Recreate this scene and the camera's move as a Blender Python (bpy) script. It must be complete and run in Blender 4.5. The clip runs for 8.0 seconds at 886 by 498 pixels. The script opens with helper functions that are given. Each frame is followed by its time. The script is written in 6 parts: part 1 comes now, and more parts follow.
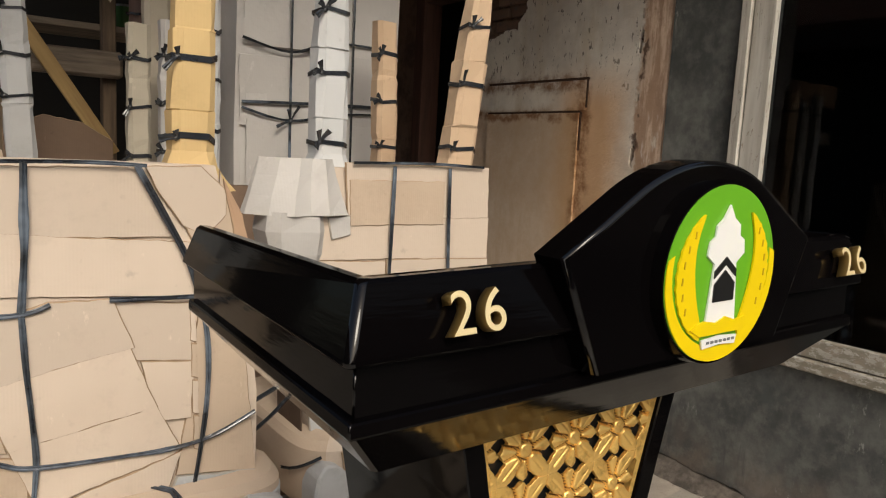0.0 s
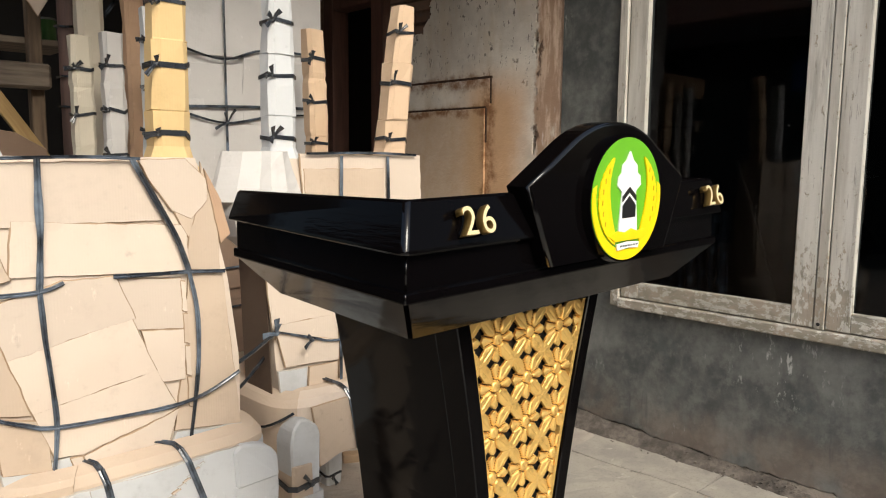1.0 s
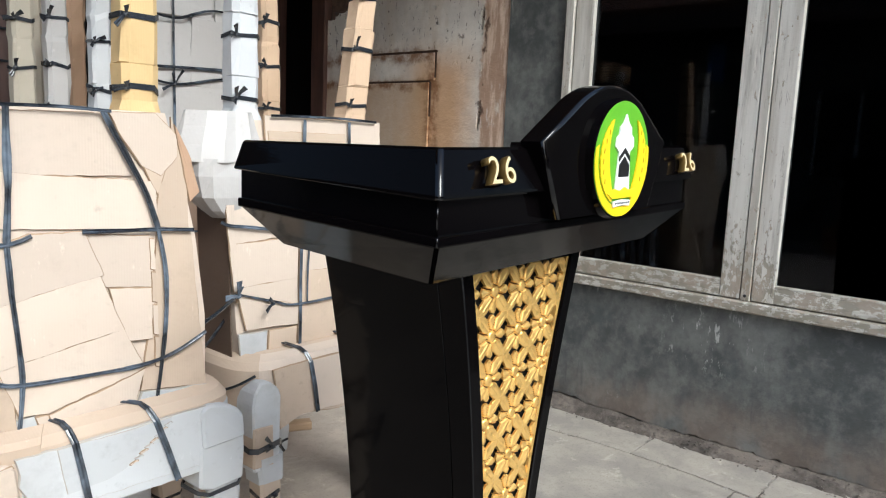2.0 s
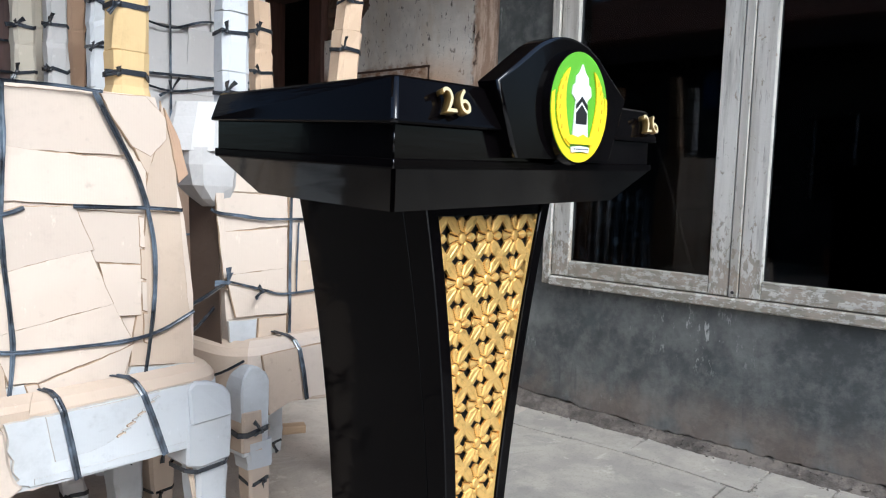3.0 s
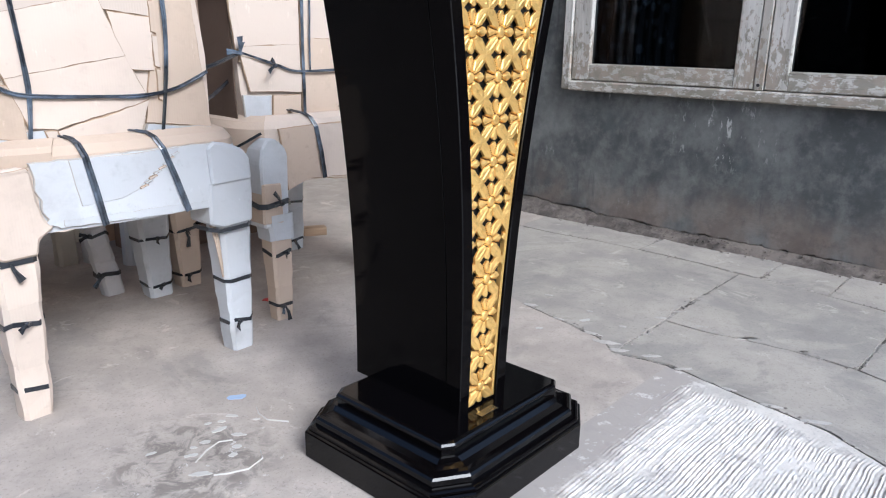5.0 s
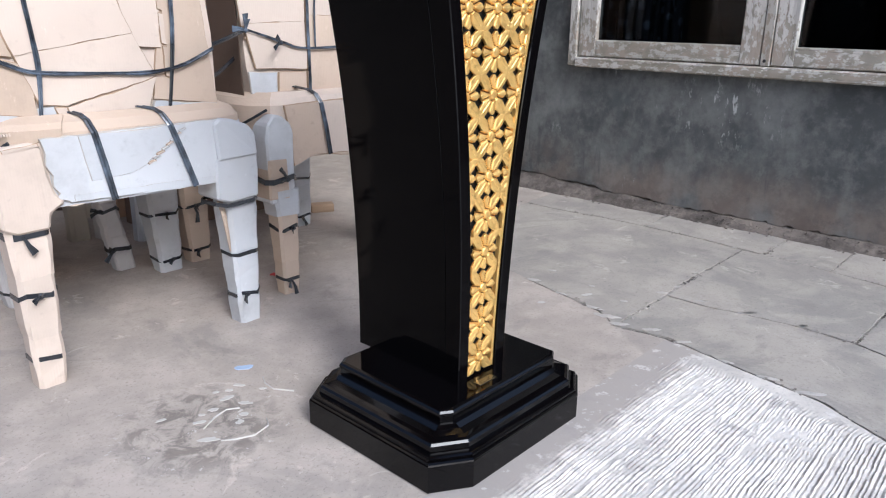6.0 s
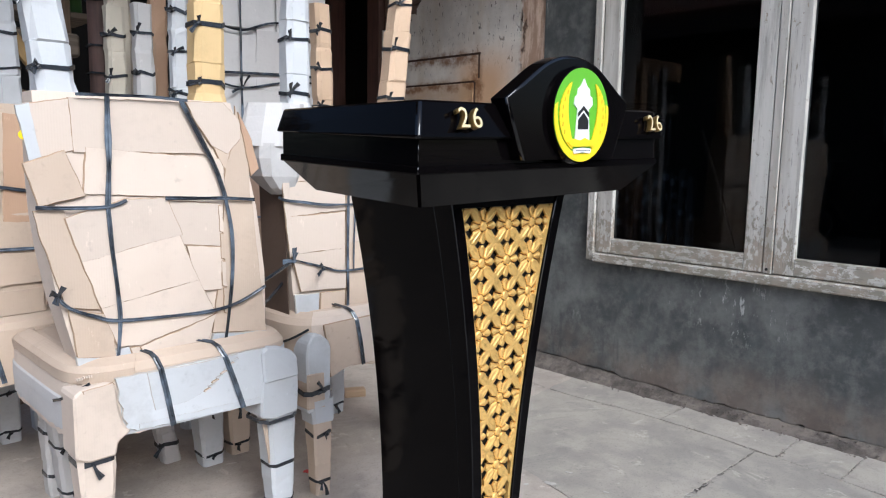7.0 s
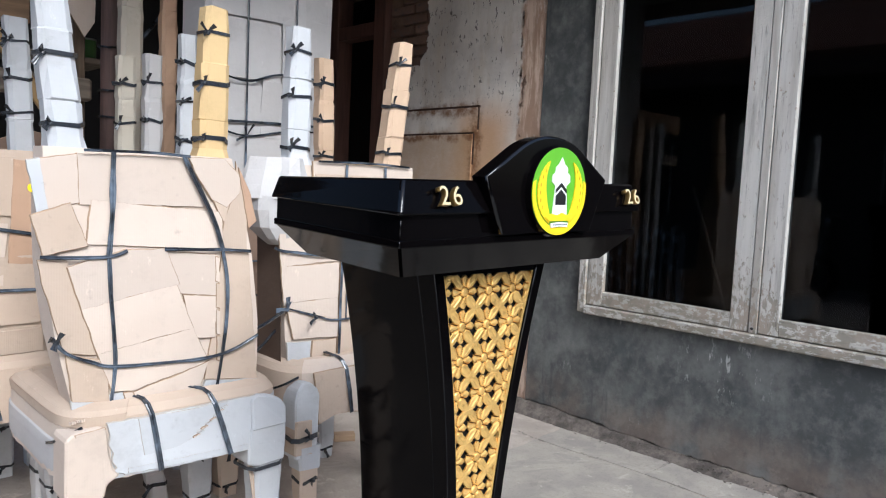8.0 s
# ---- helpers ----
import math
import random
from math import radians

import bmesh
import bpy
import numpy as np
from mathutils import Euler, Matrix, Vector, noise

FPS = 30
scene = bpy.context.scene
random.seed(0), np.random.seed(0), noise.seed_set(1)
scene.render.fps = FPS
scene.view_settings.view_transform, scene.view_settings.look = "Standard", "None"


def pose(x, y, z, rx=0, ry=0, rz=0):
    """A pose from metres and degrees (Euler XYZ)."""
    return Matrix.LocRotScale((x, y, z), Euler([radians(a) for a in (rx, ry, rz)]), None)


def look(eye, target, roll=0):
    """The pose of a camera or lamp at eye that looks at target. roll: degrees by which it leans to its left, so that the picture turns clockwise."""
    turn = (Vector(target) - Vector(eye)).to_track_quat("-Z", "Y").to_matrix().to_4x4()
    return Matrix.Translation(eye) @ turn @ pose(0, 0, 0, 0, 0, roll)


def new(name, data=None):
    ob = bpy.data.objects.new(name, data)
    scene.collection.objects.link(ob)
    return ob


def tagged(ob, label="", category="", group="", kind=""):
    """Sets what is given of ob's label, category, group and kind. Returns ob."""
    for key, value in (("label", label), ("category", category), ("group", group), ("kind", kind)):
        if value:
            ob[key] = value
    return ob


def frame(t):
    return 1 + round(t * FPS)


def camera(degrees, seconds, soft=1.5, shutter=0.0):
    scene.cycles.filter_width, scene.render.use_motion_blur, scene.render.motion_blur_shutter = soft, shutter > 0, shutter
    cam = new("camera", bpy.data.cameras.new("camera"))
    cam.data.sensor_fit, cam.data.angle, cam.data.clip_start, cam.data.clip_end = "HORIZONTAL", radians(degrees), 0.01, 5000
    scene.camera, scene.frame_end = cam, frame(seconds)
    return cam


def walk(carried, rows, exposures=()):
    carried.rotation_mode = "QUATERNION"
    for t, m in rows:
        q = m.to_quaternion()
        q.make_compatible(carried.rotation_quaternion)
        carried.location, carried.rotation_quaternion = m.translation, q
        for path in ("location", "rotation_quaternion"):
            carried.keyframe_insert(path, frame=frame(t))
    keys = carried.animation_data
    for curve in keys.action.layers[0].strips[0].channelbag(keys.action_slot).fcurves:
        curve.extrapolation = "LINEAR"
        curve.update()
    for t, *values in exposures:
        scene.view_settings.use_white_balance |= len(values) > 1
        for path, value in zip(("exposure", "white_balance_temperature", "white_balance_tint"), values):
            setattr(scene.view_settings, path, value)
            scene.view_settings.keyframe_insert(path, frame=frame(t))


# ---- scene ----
cam = camera(62.7, 8.0, soft=1.15)
PATH = [
    (0, (-0.545, -0.496, 1.196), (0.606, 1.118, 0.933), 3.0),
    (0.2, (-0.616, -0.535, 1.19), (0.588, 1.046, 0.955), 3.3),
    (0.5, (-0.674, -0.581, 1.17), (0.665, 0.895, 0.993), 3.2),
    (1, (-0.796, -0.644, 1.15), (0.567, 0.798, 0.907), 0.5),
    (1.5, (-0.853, -0.593, 1.129), (0.621, 0.727, 0.839), 3.1),
    (1.7, (-0.888, -0.577, 1.126), (0.627, 0.691, 0.812), 2.8),
    (2.8, (-0.919, -0.656, 1.023), (0.588, 0.643, 0.82), 1.2),
    (3, (-0.915, -0.672, 0.991), (0.598, 0.622, 0.801), 1.7),
    (3.2, (-0.916, -0.688, 0.97), (0.611, 0.587, 0.756), 1.2),
    (3.5, (-0.928, -0.697, 0.907), (0.61, 0.563, 0.687), 1.0),
    (3.8, (-0.933, -0.693, 0.87), (0.584, 0.584, 0.606), 1.5),
    (4, (-0.941, -0.698, 0.837), (0.564, 0.589, 0.554), 1.5),
    (4.2, (-0.942, -0.698, 0.812), (0.543, 0.597, 0.463), 0.8),
    (4.5, (-0.941, -0.696, 0.776), (0.537, 0.592, 0.378), 1.7),
    (4.7, (-0.934, -0.697, 0.768), (0.525, 0.593, 0.294), 1.1),
    (5.8, (-0.933, -0.73, 0.739), (0.478, 0.535, 0.099), 1.1),
    (6, (-0.942, -0.738, 0.757), (0.457, 0.552, 0.142), 0.7),
    (6.3, (-0.961, -0.762, 0.864), (0.386, 0.607, 0.301), 0.5),
    (6.5, (-0.982, -0.804, 0.909), (0.393, 0.579, 0.464), 1.1),
    (6.8, (-1.005, -0.828, 0.996), (0.363, 0.587, 0.638), 0.9),
    (7, (-1.03, -0.864, 1.034), (0.357, 0.552, 0.771), 0.9),
    (7.2, (-1.043, -0.882, 1.069), (0.359, 0.523, 0.839), 0.9),
    (7.5, (-1.054, -0.908, 1.102), (0.323, 0.531, 0.91), 0.9),
    (7.8, (-1.048, -0.920, 1.106), (0.339, 0.500, 0.935), 1.98),
    (8, (-1.047, -0.931, 1.096), (0.341, 0.5, 0.932), 2.7),
]
# the clip's own gain and white balance: warm at first, neutral later
GAIN = [(0, 0.07, 7150, 7), (0.5, 0.53, 7000, 5), (1, 0.63, 6800, 5), (1.7, 0.71, 6150, 3), (2.8, 0.79, 5560, 4), (3.5, 0.75, 5540, 5), (4.5, 0.80, 5440, 7), (6, 0.73, 5540, 10), (6.5, 0.67, 5580, 9), (7, 0.67, 5600, 7), (8, 0.69, 5620, 7)]
walk(cam, [(t, look(eye, target, roll)) for t, eye, target, roll in PATH], GAIN)

# ---- light ----
world = bpy.data.worlds.new("sky")
scene.world = world
world.use_nodes = True
wn, wl = world.node_tree.nodes, world.node_tree.links
sky = wn.new("ShaderNodeTexSky")
sky.sky_type, sky.sun_disc = "NISHITA", False
sky.sun_elevation, sky.sun_rotation = radians(38), radians(196)
sky.dust_density = 3.0
wl.new(sky.outputs[0], wn["Background"].inputs[0])
wn["Background"].inputs[1].default_value = 0.15
sun = new("sun", bpy.data.lights.new("sun", "SUN"))
sun.data.energy, sun.data.angle, sun.data.color = 1.9, radians(24), (1.0, 0.975, 0.94)
sun.matrix_world = look((-1.7, -6, 4.9), (0, 0, 0))


# ---- materials ----
class Mat:
    """A node material, with a few short ways to wire it."""

    def __init__(self, name, color=(0.5, 0.5, 0.5), rough=0.6, metal=0.0, coat=0.0, spec=0.5):
        self.m = bpy.data.materials.new(name)
        self.m.use_nodes = True
        self.t = self.m.node_tree
        self.b = self.t.nodes["Principled BSDF"]
        self.b.inputs["Base Color"].default_value = (*color, 1)
        self.b.inputs["Roughness"].default_value = rough
        self.b.inputs["Metallic"].default_value = metal
        self.b.inputs["Coat Weight"].default_value = coat
        self.b.inputs["Coat Roughness"].default_value = 0.04
        self.b.inputs["Specular IOR Level"].default_value = spec
        self.c = self.n("ShaderNodeTexCoord").outputs["Object"]

    def n(self, kind):
        return self.t.nodes.new(kind)

    def link(self, a, b):
        if isinstance(a, (int, float)):
            b.default_value = a
        elif isinstance(a, tuple):
            b.default_value = (*a, 1)
        else:
            self.t.links.new(a, b)

    def noise(self, scale, detail=4, rough=0.55, stretch=(1, 1, 1), distort=0.0):
        mp = self.n("ShaderNodeMapping")
        mp.inputs["Scale"].default_value = stretch
        self.link(self.c, mp.inputs[0])
        x = self.n("ShaderNodeTexNoise")
        x.inputs["Scale"].default_value, x.inputs["Detail"].default_value = scale, detail
        x.inputs["Roughness"].default_value, x.inputs["Distortion"].default_value = rough, distort
        self.link(mp.outputs[0], x.inputs["Vector"])
        return x.outputs["Fac"]

    def wave(self, scale, axis="X", distort=0.0):
        x = self.n("ShaderNodeTexWave")
        x.bands_direction = axis
        x.inputs["Scale"].default_value, x.inputs["Distortion"].default_value = scale, distort
        self.link(self.c, x.inputs["Vector"])
        return x.outputs["Fac"]

    def cells(self, scale, feature="F1"):
        x = self.n("ShaderNodeTexVoronoi")
        x.feature = feature
        x.inputs["Scale"].default_value = scale
        self.link(self.c, x.inputs["Vector"])
        return x.outputs["Distance"]

    def step(self, v, lo, hi):
        x = self.n("ShaderNodeMapRange")
        x.interpolation_type = "SMOOTHSTEP"
        self.link(v, x.inputs["Value"])
        x.inputs["From Min"].default_value, x.inputs["From Max"].default_value = lo, hi
        return x.outputs[0]

    def math(self, op, a, b=0.0, c=None):
        x = self.n("ShaderNodeMath")
        x.operation = op
        self.link(a, x.inputs[0])
        self.link(b, x.inputs[1])
        if c is not None:
            self.link(c, x.inputs[2])
        return x.outputs[0]

    def axis(self, k):
        x = self.n("ShaderNodeSeparateXYZ")
        self.link(self.c, x.inputs[0])
        return x.outputs[k]

    def mix(self, f, a, b, kind="MIX"):
        x = self.n("ShaderNodeMix")
        x.data_type, x.blend_type = "RGBA", kind
        self.link(f, x.inputs[0])
        self.link(a, x.inputs[6])
        self.link(b, x.inputs[7])
        return x.outputs[2]

    def piece(self):
        return self.n("ShaderNodeObjectInfo").outputs["Random"]

    def color(self, v):
        self.link(v, self.b.inputs["Base Color"])
        return self

    def rough(self, v):
        self.link(v, self.b.inputs["Roughness"])
        return self

    def bump(self, v, strength=0.3, dist=0.004):
        x = self.n("ShaderNodeBump")
        x.inputs["Strength"].default_value, x.inputs["Distance"].default_value = strength, dist
        self.link(v, x.inputs["Height"])
        self.link(x.outputs[0], self.b.inputs["Normal"])
        return self


def lacquer(name, spec, ripple):
    """Black lacquer; ripple shows the grain of the wood under it as fine level streaks."""
    m = Mat(name, (0.002, 0.0016, 0.0018), 0.12, spec=spec)
    m.rough(m.math("MULTIPLY_ADD", m.noise(9, 3), 0.08, 0.04))
    h = m.math("ADD", m.math("MULTIPLY", m.noise(70, 4, 0.6, (0.10, 0.10, 1)), ripple), m.noise(7, 3))
    return m.bump(h, 0.15, 0.004).m


def gold_leaf():
    """Gold paint brushed over carving: bright, worn thin and brown in random patches."""
    m = Mat("gold_paint", (0.83, 0.55, 0.17), 0.4, 0.66)
    worn = m.step(m.noise(70, 4, 0.65), 0.50, 0.72)
    m.color(m.mix(m.math("MULTIPLY", worn, 0.55), (0.94, 0.60, 0.19), (0.48, 0.25, 0.055)))
    m.rough(m.math("MULTIPLY_ADD", m.noise(150, 2), 0.10, 0.29))
    return m.bump(m.noise(60, 3), 0.10, 0.001).m


def cardboard(name, a, b, flute=0.5):
    """Used cardboard: each piece of its own tone, scuffed and smudged, with dents, folds and faint flutes."""
    m = Mat(name, a, 0.85, spec=0.2)
    grain = m.noise(9, 5, stretch=(1, 1, 2.5))
    blot = m.step(m.noise(3.2, 3), 0.42, 0.72)
    tone = m.mix(m.piece(), tuple(min(0.8, 1.03 * v) for v in a), tuple(0.86 * v for v in a))
    col = m.mix(m.math("MULTIPLY", blot, 0.75), tone, b)
    col = m.mix(m.math("MULTIPLY", m.step(m.noise(7, 6, 0.72), 0.52, 0.70), 0.30), col, tuple(0.72 * v for v in b))
    scuff = m.step(m.noise(30, 6, 0.75, (1, 1, 0.4)), 0.62, 0.70)
    col = m.mix(m.math("MULTIPLY", scuff, 0.30), col, tuple(min(0.85, 1.25 * v + 0.05) for v in a))
    m.color(m.mix(m.math("MULTIPLY", m.step(m.noise(38, 4), 0.64, 0.8), 0.3), col, tuple(0.5 * v for v in b)))
    h = m.math("ADD", m.math("MULTIPLY", m.wave(55, "X", 0.4), flute * 0.09), grain)
    h = m.math("ADD", m.math("MULTIPLY", m.noise(6.5, 4), 3.0), h)
    return m.bump(h, 0.42, 0.004).m


def strapping(name, light):
    m = Mat(name, light, 0.24, spec=0.8)
    # pale patches put the sky's sheen on the strap into its colour
    m.color(m.mix(m.step(m.noise(7, 4, 0.65), 0.42, 0.70), (0.018, 0.021, 0.027), light))
    return m.bump(m.noise(90, 2, stretch=(1, 1, 0.2)), 0.25, 0.002).m


def concrete(name, a=(0.34, 0.32, 0.30), b=(0.20, 0.19, 0.185), dirt=None, worn=False):
    m = Mat(name, a, 0.75)
    big, mid, fine = m.noise(1.7, 5, 0.6), m.noise(9, 5, 0.65), m.noise(70, 4)
    col = m.mix(m.step(m.math("MULTIPLY_ADD", m.noise(5.5, 5, 0.65), 0.45, m.math("MULTIPLY", big, 0.55)), 0.38, 0.60), b, a)
    col = m.mix(m.math("MULTIPLY", m.step(mid, 0.48, 0.68), 0.38), col, tuple(1.22 * v for v in a))
    col = m.mix(m.math("MULTIPLY", m.step(m.noise(4.2, 6, 0.7, distort=1.2), 0.56, 0.70), 0.35), col, tuple(0.5 * v for v in b))
    col = m.mix(m.math("MULTIPLY", m.step(fine, 0.66, 0.74), 0.5), col, tuple(0.55 * v for v in b))
    pits = m.step(m.noise(150, 3, 0.7), 0.56, 0.68)
    col = m.mix(m.math("MULTIPLY", pits, 0.45), col, tuple(0.5 * v for v in b))
    sand = m.step(m.noise(32, 6, 0.75), 0.52, 0.66)
    col = m.mix(m.math("MULTIPLY", sand, 0.35), col, tuple(0.62 * v for v in a))
    damp = m.step(m.noise(2.6, 6, 0.62, distort=0.9), 0.56, 0.61)
    col = m.mix(m.math("MULTIPLY", damp, 0.26), col, (0.60 * b[0], 0.64 * b[1], 0.68 * b[2]))
    pale = m.step(m.noise(6.5, 7, 0.74, distort=0.5), 0.60, 0.64)
    col = m.mix(m.math("MULTIPLY", pale, 0.45), col, tuple(min(0.75, 1.45 * v) for v in a))
    if worn:
        fade = m.step(m.math("MULTIPLY_ADD", m.noise(14, 6, 0.72), 0.16, m.axis(1)), -0.085, -0.03)
        col = m.mix(fade, col, (0.36, 0.325, 0.29))
        col = m.mix(m.math("MULTIPLY", m.step(m.noise(11, 6, 0.72), 0.55, 0.63), 0.7), col, (0.33, 0.30, 0.275))
        col = m.mix(m.math("MULTIPLY", m.step(m.noise(19, 5, 0.7), 0.57, 0.64), 0.65), col, (0.66, 0.63, 0.59))
    if dirt:
        x, y = m.axis(0), m.axis(1)
        d = m.math("SQRT", m.math("ADD", m.math("POWER", m.math("MULTIPLY_ADD", x, 1.0, -dirt[0]), 2.0), m.math("POWER", m.math("MULTIPLY_ADD", y, 0.85, -0.85 * dirt[1]), 2.0)))
        patch = m.math("MULTIPLY", m.step(d, dirt[2], dirt[2] * 0.35), m.step(m.noise(21, 6, 0.72, distort=0.8), 0.45, 0.60))
        col = m.mix(m.math("MULTIPLY", patch, 0.75), col, tuple(0.42 * v for v in b))
        specks = m.math("MULTIPLY", m.step(d, dirt[2] * 1.2, dirt[2] * 0.5), m.step(m.noise(34, 5, 0.75), 0.635, 0.66))
        col = m.mix(m.math("MULTIPLY", specks, 0.7), col, (0.62, 0.59, 0.55))
    m.color(col)
    m.rough(m.math("MULTIPLY_ADD", mid, 0.35, 0.5))
    return m.bump(m.math("ADD", fine, m.math("MULTIPLY", mid, 1.5)), 0.25, 0.004).m


def joint_dirt():
    """Dirt and crumbled mortar: dark in places, nearly as pale as the slabs in others."""
    m = Mat("crumbled_joint_mortar", (0.1, 0.09, 0.08), 0.95)
    col = m.mix(m.step(m.noise(7, 5, 0.7), 0.44, 0.56), (0.075, 0.066, 0.056), (0.30, 0.275, 0.245))
    m.color(m.mix(m.step(m.noise(90, 4, 0.7), 0.52, 0.62), col, (0.40, 0.37, 0.33)))
    return m.bump(m.noise(120, 4, 0.7), 0.8, 0.004).m


def plaster_grey():
    m = Mat("grey_cement_render", (0.14, 0.145, 0.15), 0.82)
    y, z = m.axis(1), m.axis(2)
    big, mid = m.noise(3.0, 6, 0.68, (1, 1, 0.8)), m.noise(14, 5, 0.68)
    col = m.mix(m.step(big, 0.36, 0.64), (0.062, 0.066, 0.066), (0.18, 0.182, 0.172))
    col = m.mix(m.math("MULTIPLY", m.step(mid, 0.46, 0.66), 0.4), col, (0.20, 0.20, 0.19))
    col = m.mix(m.math("MULTIPLY", m.step(m.noise(4.3, 5, 0.7), 0.54, 0.66), 0.5), col, (0.090, 0.102, 0.100))
    brown = m.math("MULTIPLY", m.step(m.math("MULTIPLY_ADD", m.noise(6, 5, 0.7), 0.3, z), 0.44, 0.18), m.step(m.noise(5, 5), 0.36, 0.60))
    col = m.mix(m.math("MULTIPLY", brown, 0.6), col, (0.225, 0.17, 0.135))
    # patchy dark tone, stronger towards the window sill
    under_sill = m.math("MULTIPLY", m.step(z, 0.36, 0.55), m.step(m.noise(6, 5, 0.7), 0.40, 0.62))
    col = m.mix(m.math("MULTIPLY", under_sill, 0.5), col, (0.042, 0.045, 0.044))
    runs = m.step(m.noise(6, 5, 0.7, (1, 1.6, 0.16)), 0.60, 0.7)
    col = m.mix(m.math("MULTIPLY", runs, 0.45), col, (0.045, 0.046, 0.05))
    where = m.math("MAXIMUM", m.math("MULTIPLY", band(m, y, 0.34, 0.05, 0.20), band(m, z, 0.42, 0.05, 0.11)), m.math("MULTIPLY", band(m, y, -0.42, 0.05, 0.12), band(m, z, 0.22, 0.03, 0.08)))
    where = m.math("MAXIMUM", where, m.math("MULTIPLY", m.step(m.noise(3.1, 2), 0.54, 0.64), 0.8))
    chips = m.math("MULTIPLY", m.step(m.noise(26, 6, 0.78, (1, 1, 0.35)), 0.57, 0.62), where)
    col = m.mix(m.math("MULTIPLY", chips, 0.8), col, (0.46, 0.46, 0.44))
    foot = m.math("MULTIPLY", m.step(m.math("MULTIPLY_ADD", m.noise(9, 6, 0.72, distort=0.6), 0.34, z), 0.30, 0.22), m.step(m.noise(5.2, 6, 0.7), 0.47, 0.53))
    col = m.mix(m.math("MULTIPLY", foot, 0.30), col, (0.07, 0.052, 0.042))
    m.color(col)
    return m.bump(m.math("ADD", mid, m.math("MULTIPLY", m.noise(60, 3), 0.4)), 0.4, 0.005).m


def band(m, v, at, half, soft):
    """One within half of at, falling off over soft."""
    return m.step(m.math("ABSOLUTE", m.math("SUBTRACT", v, at)), half + soft, half)


def plaster_white():
    """Old limewash over render, pecked and stained, with rust round the steel hatch and a bare brown strip at its edge."""
    m = Mat("stained_limewash", (0.5, 0.48, 0.45), 0.85)
    y, z = m.axis(1), m.axis(2)
    big, mid = m.noise(2.6, 6, 0.65), m.noise(16, 5, 0.65)
    col = m.mix(m.step(big, 0.34, 0.66), (0.56, 0.51, 0.465), (0.80, 0.745, 0.675))
    col = m.mix(m.math("MULTIPLY", m.step(m.noise(5, 6, 0.7, (1, 1.6, 0.4)), 0.48, 0.66), 0.5), col, (0.56, 0.47, 0.37))
    pecks = m.math("MULTIPLY", m.step(m.noise(46, 4, 0.7, (1, 1, 0.45)), 0.60, 0.635), m.step(m.math("MULTIPLY_ADD", m.noise(4, 3), 0.9, z), 1.80, 2.15))
    col = m.mix(m.math("MULTIPLY", pecks, 0.85), col, (0.10, 0.085, 0.075))
    wob = m.math("MULTIPLY_ADD", m.noise(9, 6, 0.72), 0.12, -0.06)
    yy, zz = m.math("ADD", y, wob), m.math("ADD", z, wob)
    # warm stain that has run down beside the hatch
    wide = m.math("MULTIPLY", band(m, yy, 1.74, 0.06, 0.24), m.step(zz, 1.66, 1.40))
    col = m.mix(m.math("MULTIPLY", wide, 0.85), col, (0.60, 0.345, 0.17))
    inside = m.math("MULTIPLY", m.step(yy, 1.77, 1.81), m.step(zz, 1.45, 1.38))
    col = m.mix(m.math("MULTIPLY", inside, m.math("MULTIPLY_ADD", mid, 0.5, 0.35)), col, (0.46, 0.29, 0.155))
    halo = m.math("MAXIMUM", m.math("MULTIPLY", band(m, yy, 1.785, 0.008, 0.05), m.step(zz, 1.58, 1.5)),
                  m.math("MULTIPLY", m.math("MAXIMUM", band(m, zz, 1.53, 0.006, 0.05), band(m, zz, 1.39, 0.004, 0.03)), m.step(yy, 1.72, 1.80)))
    col = m.mix(m.math("MULTIPLY", halo, m.math("MULTIPLY", m.step(m.noise(11, 5, 0.7), 0.33, 0.60), 0.9)), col, (0.21, 0.088, 0.03))
    # bare strip
    bare = m.math("MULTIPLY", m.step(yy, 1.505, 1.475), m.step(m.noise(12, 5, 0.7, (1, 1, 0.3)), 0.28, 0.42))
    col = m.mix(m.math("MULTIPLY", bare, 0.9), col, m.mix(m.step(m.noise(16, 5, 0.7, (1, 1.4, 0.25)), 0.42, 0.62), (0.35, 0.21, 0.135), (0.62, 0.46, 0.35)))
    scars = m.math("MULTIPLY", band(m, yy, 1.485, 0.012, 0.018), m.step(m.noise(7, 4, 0.6, (1, 1, 0.7)), 0.55, 0.60))
    col = m.mix(m.math("MULTIPLY", scars, 0.9), col, (0.07, 0.035, 0.022))
    m.color(col)
    return m.bump(m.math("ADD", m.math("SUBTRACT", mid, m.math("MULTIPLY", pecks, 1.5)), m.noise(70, 3)), 0.5, 0.005).m


def rough_core(name, dark, light, dust):
    m = Mat(name, light, 0.95)
    col = m.mix(m.step(m.noise(7, 5, 0.7), 0.38, 0.62), dark, light)
    m.color(m.mix(m.math("MULTIPLY", m.noise(50, 3), 0.6), col, dust))
    return m.bump(m.noise(26, 5, 0.7), 0.8, 0.012).m


def brickwork():
    m = Mat("old_brick", (0.2, 0.11, 0.075), 0.92)
    col = m.mix(m.piece(), (0.13, 0.075, 0.055), (0.21, 0.125, 0.09))
    m.color(m.mix(m.step(m.noise(20, 5, 0.7), 0.45, 0.7), col, (0.10, 0.08, 0.07)))
    return m.bump(m.noise(60, 4), 0.6, 0.005).m


